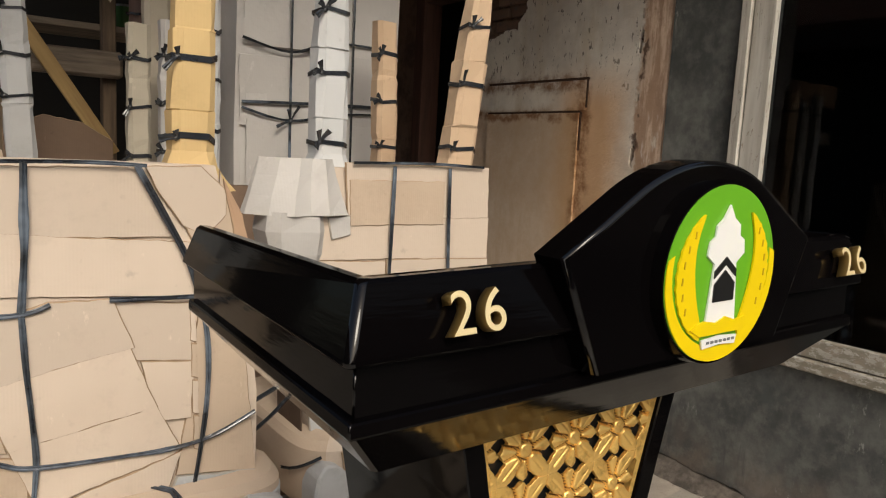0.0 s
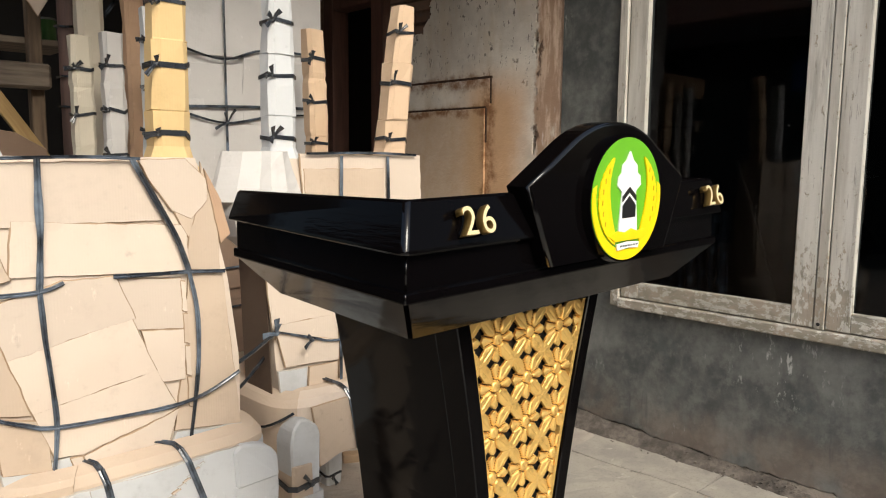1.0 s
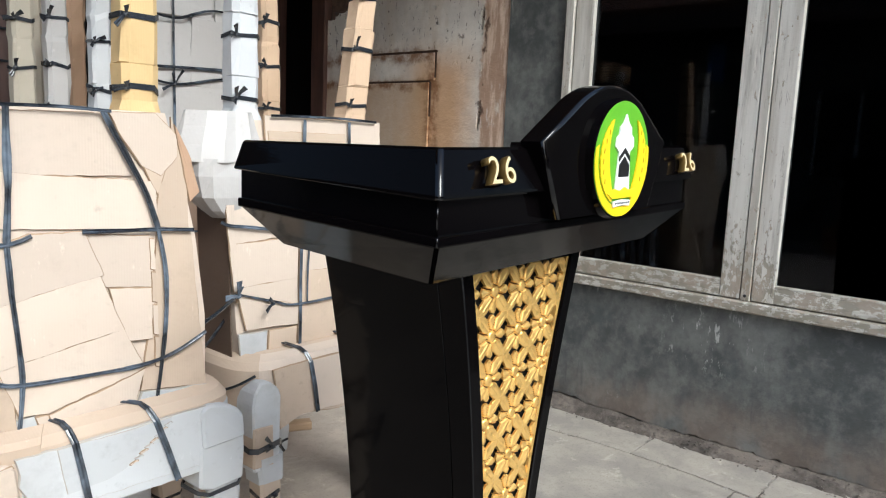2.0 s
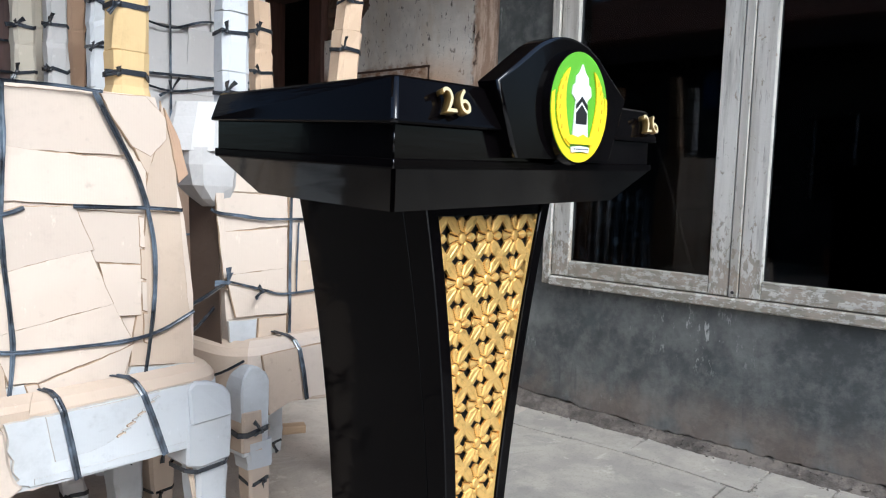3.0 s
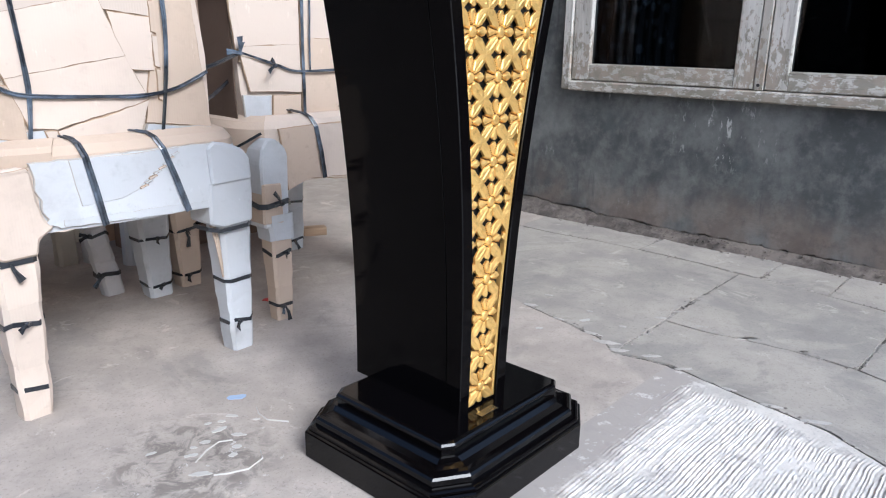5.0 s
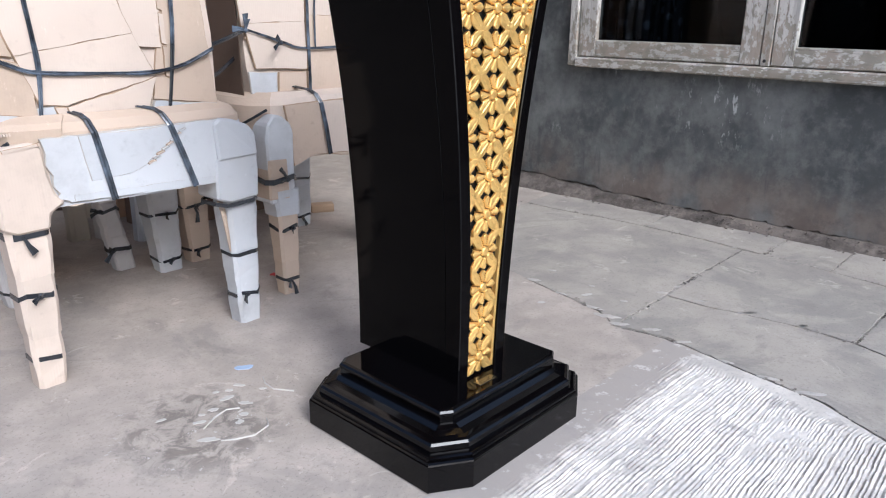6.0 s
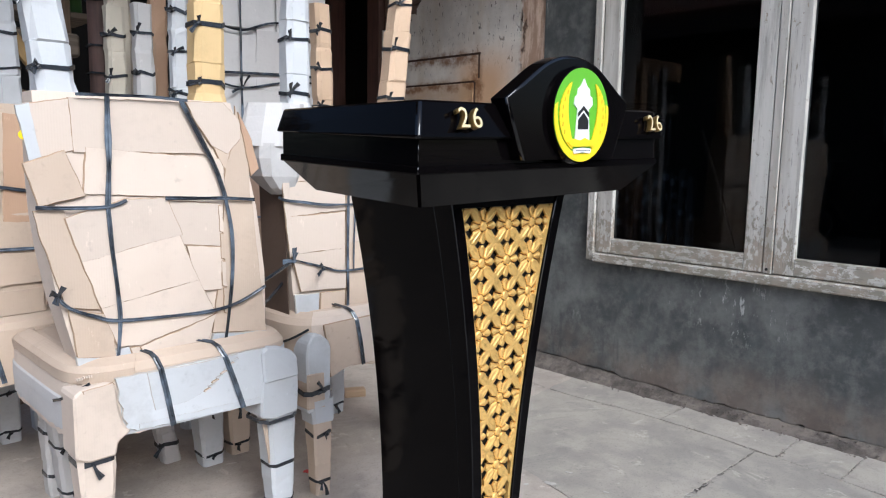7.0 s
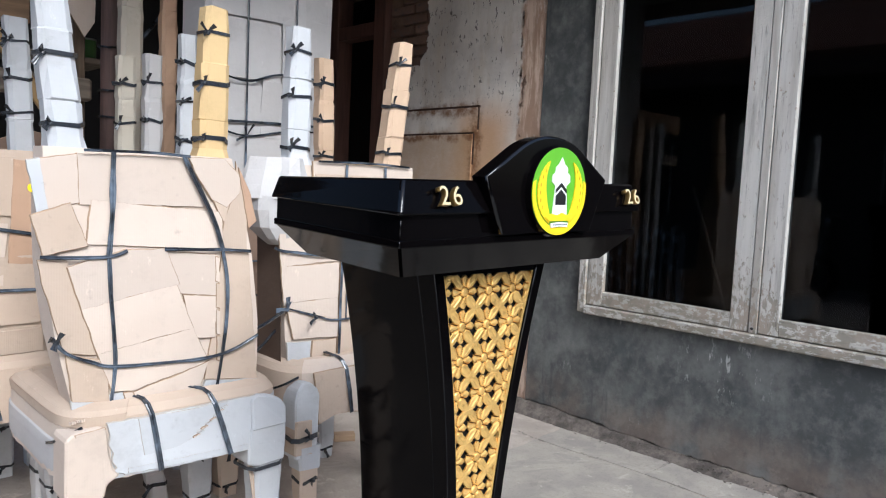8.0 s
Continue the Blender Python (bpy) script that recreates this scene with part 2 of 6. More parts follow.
def peeling_paint(name, stretch):
    """Old grey-white paint in streaks along the wood, flaked to brown-green wood most of all low down."""
    m = Mat(name, (0.46, 0.45, 0.43), 0.7)
    along = tuple(0.16 if s else 2.2 for s in stretch)
    streak = m.noise(7, 6, 0.65, along)
    col = m.mix(m.step(streak, 0.34, 0.68), (0.60, 0.575, 0.53), (0.42, 0.39, 0.345))
    low = m.step(m.axis(2), 0.98, 0.60)
    soft = tuple(0.6 if s else 1.2 for s in stretch)
    peel = m.step(m.math("MULTIPLY_ADD", low, 0.15, m.noise(40, 7, 0.74, soft)), 0.595, 0.645)
    col = m.mix(m.math("MULTIPLY", m.step(m.noise(10, 5, 0.7, along), 0.50, 0.7), 0.6), col, (0.27, 0.25, 0.22))
    col = m.mix(m.math("MULTIPLY", peel, 0.75), col, m.mix(m.step(m.noise(13, 4), 0.4, 0.6), (0.20, 0.175, 0.125), (0.30, 0.235, 0.175)))
    col = m.mix(m.math("MULTIPLY", m.step(m.noise(45, 4, 0.7, along), 0.60, 0.68), 0.6), col, (0.10, 0.09, 0.075))
    m.color(col)
    return m.bump(m.math("SUBTRACT", m.math("ADD", m.noise(60, 3), streak), m.math("MULTIPLY", peel, 1.6)), 0.5, 0.003).m


def timber(name, a, b, along=2, rough=0.7):
    m = Mat(name, a, rough)
    st = [9, 9, 9]
    st[along] = 0.8
    g = m.noise(4, 6, 0.6, tuple(st))
    col = m.mix(m.step(g, 0.35, 0.68), a, b)
    m.color(m.mix(m.math("MULTIPLY", m.step(m.noise(3, 4), 0.52, 0.7), 0.5), col, tuple(0.5 * v for v in a)))
    return m.bump(g, 0.35, 0.004).m


def plain(name, color, rough=0.6, metal=0.0, spec=0.5):
    m = Mat(name, color, rough, metal, spec=spec)
    m.color(m.mix(m.math("MULTIPLY", m.noise(25, 4), 0.4), color, tuple(0.72 * v for v in color)))
    return m.m


def enamel(name, color):
    m = Mat(name, color, 0.3)
    m.color(m.mix(m.math("MULTIPLY", m.noise(60, 3), 0.2), color, tuple(0.8 * v for v in color)))
    return m.m


def glass_pane():
    m = Mat("window_glass")
    t, g, f, x = m.n("ShaderNodeBsdfTransparent"), m.n("ShaderNodeBsdfGlossy"), m.n("ShaderNodeFresnel"), m.n("ShaderNodeMixShader")
    t.inputs[0].default_value = (0.30, 0.32, 0.34, 1)
    g.inputs["Roughness"].default_value = 0.02
    f.inputs["IOR"].default_value = 1.34
    m.link(f.outputs[0], x.inputs[0])
    m.link(t.outputs[0], x.inputs[1])
    m.link(g.outputs[0], x.inputs[2])
    m.link(x.outputs[0], m.t.nodes["Material Output"].inputs[0])
    return m.m


LACQUER, GRAINED, POLISHED, GOLD = lacquer("black_lacquer", 0.055, 0.05), lacquer("black_lacquer_over_grain", 0.04, 0.5), lacquer("polished_black_lacquer", 0.24, 0.0), gold_leaf()
# brown ground coat, with the shade of the carved grooves put into it
GROOVE = plain("brown_ground_coat_with_groove_shade", (0.17, 0.085, 0.022), 0.45, 0.2)
MIRRORED = lacquer("black_lacquer_under_the_tray", 0.095, 0.3)
GLOSS = lacquer("bright_lacquer_edge", 0.4, 0.0)
TAN = cardboard("tan_cardboard", (0.555, 0.44, 0.342), (0.48, 0.375, 0.285))
PALE = cardboard("pale_cardboard", (0.64, 0.535, 0.445), (0.565, 0.465, 0.38))
ORANGE = cardboard("ochre_cardboard", (0.62, 0.445, 0.225), (0.54, 0.38, 0.19))
WHITE = cardboard("white_cardboard", (0.565, 0.573, 0.583), (0.44, 0.437, 0.43), 0.2)
GREY = cardboard("grey_cardboard", (0.54, 0.52, 0.505), (0.46, 0.44, 0.425), 0.3)
BROWN = cardboard("brown_cardboard", (0.50, 0.33, 0.22), (0.40, 0.26, 0.17))
# brown board with the shade it stands in put into its colour
SHADE_BROWN = cardboard("shade_darkened_cardboard", (0.27, 0.185, 0.135), (0.20, 0.135, 0.10))
KRAFT = cardboard("dull_kraft_cardboard", (0.50, 0.45, 0.365), (0.41, 0.365, 0.29))
WARM = cardboard("warm_tan_cardboard", (0.60, 0.435, 0.30), (0.50, 0.345, 0.23))
EDGE = plain("cut_cardboard_edge", (0.40, 0.285, 0.19), 0.95, spec=0.1)
GREY_EDGE = plain("cut_white_board_edge", (0.46, 0.42, 0.37), 0.95, spec=0.1)
STRAP, TIE = strapping("black_plastic_strap", (0.15, 0.185, 0.235)), strapping("black_plastic_tie", (0.03, 0.032, 0.036))
FLOOR = concrete("worn_concrete", (0.44, 0.385, 0.332), (0.328, 0.287, 0.247), (-0.36, 0.43, 0.20))
SLAB = concrete("concrete_paving", (0.378, 0.345, 0.297), (0.275, 0.252, 0.224))
RIBBED = concrete("pale_ribbed_concrete", (0.65, 0.61, 0.55), (0.45, 0.415, 0.37), worn=True)
JOINT = joint_dirt()
CRUMB = rough_core("mortar_crumb", (0.12, 0.095, 0.08), (0.46, 0.43, 0.39), (0.34, 0.31, 0.27))
CRUMBLE = rough_core("crumbled_render_and_soil", (0.045, 0.038, 0.032), (0.19, 0.16, 0.135), (0.13, 0.108, 0.093))
EARTH = rough_core("dusty_earth", (0.014, 0.011, 0.009), (0.105, 0.083, 0.070), (0.07, 0.057, 0.049))
RENDER, LIMEWASH, CORE, BRICK = plaster_grey(), plaster_white(), rough_core("broken_render", (0.06, 0.034, 0.024), (0.20, 0.115, 0.075), (0.15, 0.105, 0.08)), brickwork()
PAINT, PAINT_FLAT, GLASS = peeling_paint("peeling_upright_paint", (0, 0, 1)), peeling_paint("peeling_rail_paint", (0, 1, 0)), glass_pane()
REDWOOD = timber("red_brown_painted_wood", (0.10, 0.045, 0.032), (0.06, 0.028, 0.02))
DARKWOOD = timber("dark_post_wood", (0.13, 0.078, 0.066), (0.07, 0.042, 0.036))
OLDWOOD = timber("weathered_beam_wood", (0.24, 0.195, 0.15), (0.10, 0.075, 0.055), 0)
STUDWOOD = timber("rough_stud_wood", (0.20, 0.14, 0.09), (0.10, 0.068, 0.045), 2)
BLOCKWOOD = timber("brown_block_wood", (0.36, 0.25, 0.16), (0.27, 0.18, 0.11), 0)
NEWWOOD = timber("fresh_sawn_wood", (0.44, 0.29, 0.12), (0.32, 0.20, 0.08))
CEIL = timber("roof_boards", (0.16, 0.12, 0.09), (0.10, 0.075, 0.06), 0)
# near black puts the lack of light indoors into the colour
DARK = plain("near_black_for_lack_of_light", (0.016, 0.0155, 0.015), 0.9)
RUST = plain("rusty_steel", (0.05, 0.022, 0.010), 0.85)
GREEN, YELLOW = enamel("green_enamel", (0.13, 0.42, 0.02)), enamel("yellow_enamel", (0.85, 0.62, 0.01))
IVORY, INK = enamel("white_enamel", (0.85, 0.85, 0.83)), enamel("black_enamel", (0.012, 0.012, 0.012))
AMBER = enamel("amber_line_paint", (0.55, 0.36, 0.02))
DIGIT = plain("gilt_letter", (0.84, 0.68, 0.38), 0.4, 0.25)
DIGIT_SIDE = plain("gilt_letter_side", (0.30, 0.19, 0.06), 0.35, 0.7)


# ---- mesh helpers ----
def mesh_of(name, bm, material, smooth=False):
    bmesh.ops.recalc_face_normals(bm, faces=bm.faces)
    me = bpy.data.meshes.new(name)
    bm.to_mesh(me)
    bm.free()
    me.materials.append(material)
    if smooth:
        for p in me.polygons:
            p.use_smooth = True
    return me


def part(name, bm, material, parent=None, label="", smooth=False, at=None):
    ob = new(name, mesh_of(name, bm, material, smooth))
    if parent is not None:
        ob.parent = parent
    if at is not None:
        ob.matrix_basis = at
    if label:
        ob["label"] = label
    return ob


def thing(name, at, label, category, group="", kind=""):
    ob = new(name)
    ob.empty_display_size = 0.05
    ob.matrix_basis = at
    return tagged(ob, label, category, group, kind)


def box(lo, hi, bevel=0.0, seg=1):
    bm = bmesh.new()
    size = Vector(hi) - Vector(lo)
    bmesh.ops.create_cube(bm, size=1, matrix=Matrix.Translation((Vector(lo) + Vector(hi)) / 2) @ Matrix.Diagonal((*size, 1)))
    if bevel:
        bmesh.ops.bevel(bm, geom=list(bm.edges), offset=bevel, segments=seg, affect="EDGES")
    return bm


def loft(rings, cap=True, marks=()):
    """A skin over rings of equally many points; the marked strips are smooth and take the second material."""
    bm = bmesh.new()
    vs = [[bm.verts.new(p) for p in r] for r in rings]
    n = len(rings[0])
    for k, (a, b) in enumerate(zip(vs, vs[1:])):
        for i in range(n):
            f = bm.faces.new((a[i], a[(i + 1) % n], b[(i + 1) % n], b[i]))
            if k in marks:
                f.smooth, f.material_index = True, 1
    if cap:
        bm.faces.new(vs[0][::-1])
        bm.faces.new(vs[-1])
    return bm


def plate(outline, depth, axis="y", bevel=0.0):
    """A flat outline, given in the two other axes, extruded from 0 to depth along axis."""
    bm = bmesh.new()
    put = {"x": lambda a, b: (0, a, b), "y": lambda a, b: (a, 0, b), "z": lambda a, b: (a, b, 0)}[axis]
    f = bm.faces.new([bm.verts.new(put(a, b)) for a, b in outline])
    out = bmesh.ops.extrude_face_region(bm, geom=[f])
    v = {"x": (depth, 0, 0), "y": (0, depth, 0), "z": (0, 0, depth)}[axis]
    bmesh.ops.translate(bm, vec=v, verts=[g for g in out["geom"] if isinstance(g, bmesh.types.BMVert)])
    if bevel:
        bmesh.ops.bevel(bm, geom=list(bm.edges), offset=bevel, segments=1, affect="EDGES")
    return bm


def joined(*bms):
    out = bmesh.new()
    for b in bms:
        me = bpy.data.meshes.new("tmp")
        b.to_mesh(me)
        b.free()
        out.from_mesh(me)
        bpy.data.meshes.remove(me)
    return out


def ribbon(points, width, thick=0.0015, normals=None, up=None):
    """A flat strap along points; normals say which way its face looks."""
    rings = []
    pts = [Vector(p) for p in points]
    for i, p in enumerate(pts):
        d = (pts[min(i + 1, len(pts) - 1)] - pts[max(i - 1, 0)]).normalized()
        n = Vector(normals[i]) if normals else Vector(up or (0, -1, 0))
        s = d.cross(n).normalized() * ((width(i) if callable(width) else width) / 2)
        n = s.cross(d).normalized() * thick
        f = 0.5 + 0.5 * noise.noise(p * 14)
        rings.append([p - s, p + s, p + s + n, p + s * 0.35 + n * (1.2 + 1.2 * f), p - s * (0.1 + 0.3 * f) + n * 0.7, p - s * 0.7 + n * (2.2 - f), p - s + n])
    return loft(rings)


# ---- the setting ----
WALL = 1.787          # face of the house wall
rng = random.Random(7)


def jag(points, step=0.04, amount=0.006, seed=1):
    """A closed outline with its straight sides broken up a little."""
    r, out = random.Random(seed), []
    for (ax, ay), (bx, by) in zip(points, points[1:] + points[:1]):
        length = math.hypot(bx - ax, by - ay)
        n = max(1, int(length / step))
        for i in range(n):
            k = i / n
            j = 0.0 if i == 0 else r.uniform(-amount, amount)
            nx, ny = (by - ay) / length, -(bx - ax) / length
            out.append((ax + (bx - ax) * k + nx * j, ay + (by - ay) * k + ny * j))
    return out


ground = part("ground", box((-60, -60, -0.5), (60, 60, -0.014)), EARTH)
tagged(ground, "dusty dark earth under and around the paving", "ground", kind="structure")

floor = thing("floor", Matrix(), "worn grey concrete floor, cracked and stained", "floor", kind="structure")
MAIN = [(-6, 3.6), (-6, -3.2), (-1.9, -3.2), (-1.9, -0.105), (0.615, -0.105), (0.638, -0.03), (0.619, 0.072), (0.617, 0.107), (0.678, 0.187), (0.702, 0.292),
        (0.737, 0.455), (0.79, 0.625), (0.99, 0.855), (1.24, 1.01), (1.72, 1.06), (1.72, 3.6)]
part("concrete_slab", plate(jag(MAIN, 0.05, 0.007, 3), 0.014, "z"), FLOOR, floor, at=pose(0, 0, -0.014))
PAVING = [
    [(0.627, 0.100), (0.635, 0.072), (0.653, -0.03), (0.634, -0.11), (0.612, -0.225), (0.595, -0.33), (0.581, -0.41), (0.507, -0.55), (0.456, -3.2), (0.90, -3.2), (0.912, -0.45), (0.937, -0.38), (0.944, -0.235), (0.928, -0.10), (0.910, -0.01), (0.912, 0.100)],
    [(0.919, 0.103), (0.916, -0.01), (0.934, -0.10), (0.950, -0.235), (0.943, -0.376), (1.432, -0.385), (1.466, -0.18), (1.493, 0.03), (1.489, 0.113)],
    [(0.632, 0.108), (0.92, 0.111), (1.01, 0.123), (1.49, 0.120), (1.519, 0.27), (1.526, 0.506), (1.525, 0.663), (1.50, 0.872), (1.50, 1.2), (0.95, 0.95), (0.78, 0.70), (0.745, 0.455), (0.710, 0.292), (0.686, 0.185)],
    [(1.499, 0.050), (1.735, 0.050), (1.735, 0.503), (1.532, 0.503), (1.525, 0.27)],
    [(1.532, 0.510), (1.735, 0.510), (1.735, 1.25), (1.508, 1.25), (1.508, 0.872), (1.531, 0.663)],
    [(1.500, 0.041), (1.473, -0.168), (1.735, -0.168), (1.735, 0.043)],
    [(1.470, -0.176), (1.438, -0.39), (1.37, -1.0), (1.735, -1.0), (1.735, -0.175)],
    [(1.37, -1.008), (1.366, -3.2), (1.735, -3.2), (1.735, -1.008)],
    [(0.943, -0.384), (0.919, -0.45), (0.907, -3.2), (1.36, -3.2), (1.364, -1.0), (1.428, -0.393)],
]
for k, outline in enumerate(PAVING):
    rise = (0.0004, 0.0012, -0.0008, 0.0008, -0.0009, 0.0004, 0.0012, 0.0, 0.0006)[k]
    part("paving_slab", plate(jag(outline, 0.014, 0.0028, 10 + k), 0.013 + rise, "z"), SLAB, floor, at=pose(0, 0, -0.013))


part("joint_fill", box((0.40, -3.2, -0.014), (1.72, 1.3, -0.0035)), JOINT, floor, "dirt packed in the joints")


def crumbs():
    """Broken bits of mortar lying along the joints."""
    r, bm = random.Random(31), bmesh.new()
    for outline in PAVING:
        for (ax, ay), (bx, by) in zip(outline, outline[1:] + outline[:1]):
            length = math.hypot(bx - ax, by - ay)
            for i in range(int(min(length, 1.6) * 75)):
                k = r.random()
                x, y = ax + (bx - ax) * k, ay + (by - ay) * k
                if y < -0.9 or y > 1.3 or noise.noise((x * 6, y * 6, 4)) < 0.0:
                    continue
                s = r.uniform(0.0012, 0.0042)
                m = Matrix.Translation((x + r.gauss(0, 0.006), y + r.gauss(0, 0.006), s * 0.35)) @ Matrix.Rotation(r.uniform(0, 6), 4, "Z") @ Matrix.Diagonal((s * r.uniform(0.8, 1.6), s, s * 0.6, 1))
                bmesh.ops.create_icosphere(bm, subdivisions=1, radius=1, matrix=m)
    return bm


def splash(x, y, rx, ry, turn, material, seed, name="paint_splash"):
    """A thin dried drop or flake on the floor with an uneven edge."""
    r, c, s = random.Random(seed), math.cos(radians(turn)), math.sin(radians(turn))
    pts = []
    for k in range(18):
        a = 2 * math.pi * k / 18
        q = 1 + 0.50 * noise.noise((math.cos(a) * 1.8, math.sin(a) * 1.8, seed)) + r.uniform(-0.08, 0.08)
        u, v = rx * q * math.cos(a), ry * q * math.sin(a)
        pts.append((c * u - s * v, s * u + c * v))
    return part(name, plate(pts, 0.0012, "z"), material, floor, at=pose(x, y, 0))


SPILL, SPILL_BLUE = plain("dried_white_paint", (0.52, 0.50, 0.46), 0.8), plain("dried_blue_paint", (0.36, 0.46, 0.62), 0.8)
splash(-0.166, 0.578, 0.021, 0.010, -35, SPILL_BLUE, 1)
for k, (x, y, rx, ry) in enumerate(((-0.217, 0.515, 0.013, 0.005), (-0.244, 0.511, 0.008, 0.005), (-0.269, 0.523, 0.007, 0.004), (-0.266, 0.485, 0.016, 0.006), (-0.249, 0.441, 0.013, 0.006),
                                    (-0.191, 0.467, 0.007, 0.004), (-0.308, 0.463, 0.010, 0.006), (-0.297, 0.387, 0.009, 0.006), (-0.275, 0.406, 0.010, 0.007), (-0.372, 0.375, 0.018, 0.007),
                                    (-0.352, 0.441, 0.012, 0.005), (-0.40, 0.50, 0.010, 0.004), (-0.335, 0.462, 0.006, 0.004), (0.62, 0.33, 0.010, 0.006), (0.76, 0.27, 0.016, 0.007), (0.69, 0.50, 0.008, 0.005))):
    splash(x, y, rx, ry, -48 + 13 * (k % 4), SPILL, 20 + k)
FLAKE = rough_core("pale_mortar_skin", (0.38, 0.355, 0.32), (0.52, 0.49, 0.45), (0.46, 0.43, 0.39))
for k, (x, y, rx, ry) in enumerate(((0.690, 0.205, 0.030, 0.008), (0.662, 0.150, 0.034, 0.011), (0.640, 0.098, 0.022, 0.010), (0.667, 0.020, 0.026, 0.008), (0.652, -0.07, 0.020, 0.006), (0.715, 0.330, 0.018, 0.006),
                                    (0.752, 0.452, 0.020, 0.010), (0.945, 0.010, 0.020, 0.006), (0.950, -0.115, 0.026, 0.007), (0.962, -0.250, 0.016, 0.006), (0.620, -0.190, 0.018, 0.006), (0.608, -0.290, 0.024, 0.006),
                                    (0.600, -0.380, 0.030, 0.008), (0.925, 0.125, 0.016, 0.007), (1.010, 0.105, 0.018, 0.006), (0.830, 0.300, 0.010, 0.005), (0.86, 0.46, 0.012, 0.005), (0.79, 0.17, 0.012, 0.006))):
    splash(x, y, rx, ry, 96 + 11 * (k % 5), FLAKE, 60 + k, "mortar_flake")
for run in (((-0.162, 0.510), (-0.174, 0.484), (-0.177, 0.448), (-0.152, 0.411)), ((-0.359, 0.413), (-0.323, 0.435), (-0.291, 0.445), (-0.269, 0.432)),
            ((-0.253, 0.362), (-0.266, 0.336), (-0.304, 0.325), (-0.337, 0.339), (-0.357, 0.353))):
    part("paint_drip", ribbon([(x, y, 0.0) for x, y in run], lambda i: 0.0018 + 0.0008 * (i % 2), 0.0012, up=(0, 0, 1)), SPILL, floor)


tagged(part("joint_crumbs", crumbs(), CRUMB, floor), "pale and brown mortar crumbs along the paving joints", kind="stuff")


def kerb(y):
    """Where the paving's first row begins."""
    knots = ((-3.2, 0.447), (-0.55, 0.498), (-0.41, 0.572), (-0.225, 0.603), (-0.08, 0.632), (0.1, 0.62))
    for (a, p), (b, q) in zip(knots, knots[1:]):
        if y <= b:
            return p + (q - p) * (max(y, a) - a) / (b - a)
    return 0.585


def ribbed_slab():
    """Pale concrete with rows of combed ridges running along x."""
    r, rows, bm = random.Random(4), [], bmesh.new()
    xs = [-1.88 + 0.1 * i for i in range(15)] + [-0.46 + 0.0075 * i for i in range(147)]
    y, k = -3.15, 0
    while y < -0.030:
        step = r.uniform(0.0022, 0.0050) if y > -1.2 else 0.02
        rows.append((y, 0.0 if k % 2 else r.uniform(0.0014, 0.0036)))
        y, k = y + step, k + 1
    grid = []
    for y, h in rows:
        line = []
        for x in xs:
            right = 0.605 - 0.09 * min(1, max(0, -y) / 0.45)
            rag = 0.05 * noise.noise((x * 5, y * 5, 1)) + 0.03 * noise.noise((x * 21, y * 21, 1))
            edge = min(1, max(0, (right + 0.3 * rag - x) / 0.03)) * min(1, max(0, (-0.088 - 0.034 * min(1, max(0, (0.34 - x) / 0.45)) + rag - y) / 0.04))
            wob = 0.010 * noise.noise((x * 2.3, y * 3, 0)) + 0.003 * noise.noise((x * 11, y * 6, 3)) + 0.0014 * noise.noise((x * 45, y * 30, 5))
            low = max(0.0, min(1.3, 0.72 + 0.9 * noise.noise((x * 4, y * 5, 8)) + 0.9 * noise.noise((x * 19, y * 50, 2)) + 1.0 * noise.noise((x * 55, y * 120, 7))))
            line.append(bm.verts.new((min(x, kerb(y)), y + wob * edge, 0.0015 + h * low * edge)))
        grid.append(line)
    for a, b in zip(grid, grid[1:]):
        for i in range(len(xs) - 1):
            bm.faces.new((a[i], a[i + 1], b[i + 1], b[i]))
    bmesh.ops.remove_doubles(bm, verts=bm.verts, dist=0.0002)
    return bm


part("ribbed_slab", ribbed_slab(), RIBBED, floor, "pale concrete with combed ridges")


def earth_strip():
    """Loose earth and crumbs along the foot of the wall."""
    r, bm = random.Random(9), bmesh.new()
    ys = [-3.2 + 0.02 * i for i in range(285)]
    rows = []
    for y in ys:
        rise = 0.036 + 0.030 * min(1, max(0, (y - 0.6) / 0.6))
        x0 = 1.712 + 0.014 * noise.noise((y * 4, 0, 0)) + 0.009 * noise.noise((y * 19, 0, 4)) + 0.004 * noise.noise((y * 55, 0, 2))
        rows.append([bm.verts.new((x0 + (WALL + 0.02 - x0) * k / 7, y, -0.014 + (rise + 0.014) * (k / 7) ** 0.7 + (0.009 * noise.noise((k * 1.7, y * 14, 1)) + 0.008 * noise.noise((k * 3.1, y * 48, 6))) * min(1, k / 2))) for k in range(8)])
    for a, b in zip(rows, rows[1:]):
        for i in range(7):
            bm.faces.new((a[i], a[i + 1], b[i + 1], b[i]))
    bits = [bm]
    for _ in range(620):
        y, k = r.uniform(-0.9, 2.6), r.random()
        s = r.uniform(0.0014, 0.0042) * (1.5 if r.random() < 0.06 else 1)
        one = bmesh.new()
        z = 0.002 + 0.030 * k
        bmesh.ops.create_icosphere(one, subdivisions=1, radius=s, matrix=Matrix.Translation((1.700 + 0.085 * k, y, z)) @ Matrix.Diagonal((1, r.uniform(0.7, 1.5), 0.7, 1)))
        bits.append(one)
    return joined(*bits)


tagged(part("earth_strip", earth_strip(), CRUMBLE, smooth=True), "dark loose earth and crumbs along the wall foot", "soil", kind="stuff")

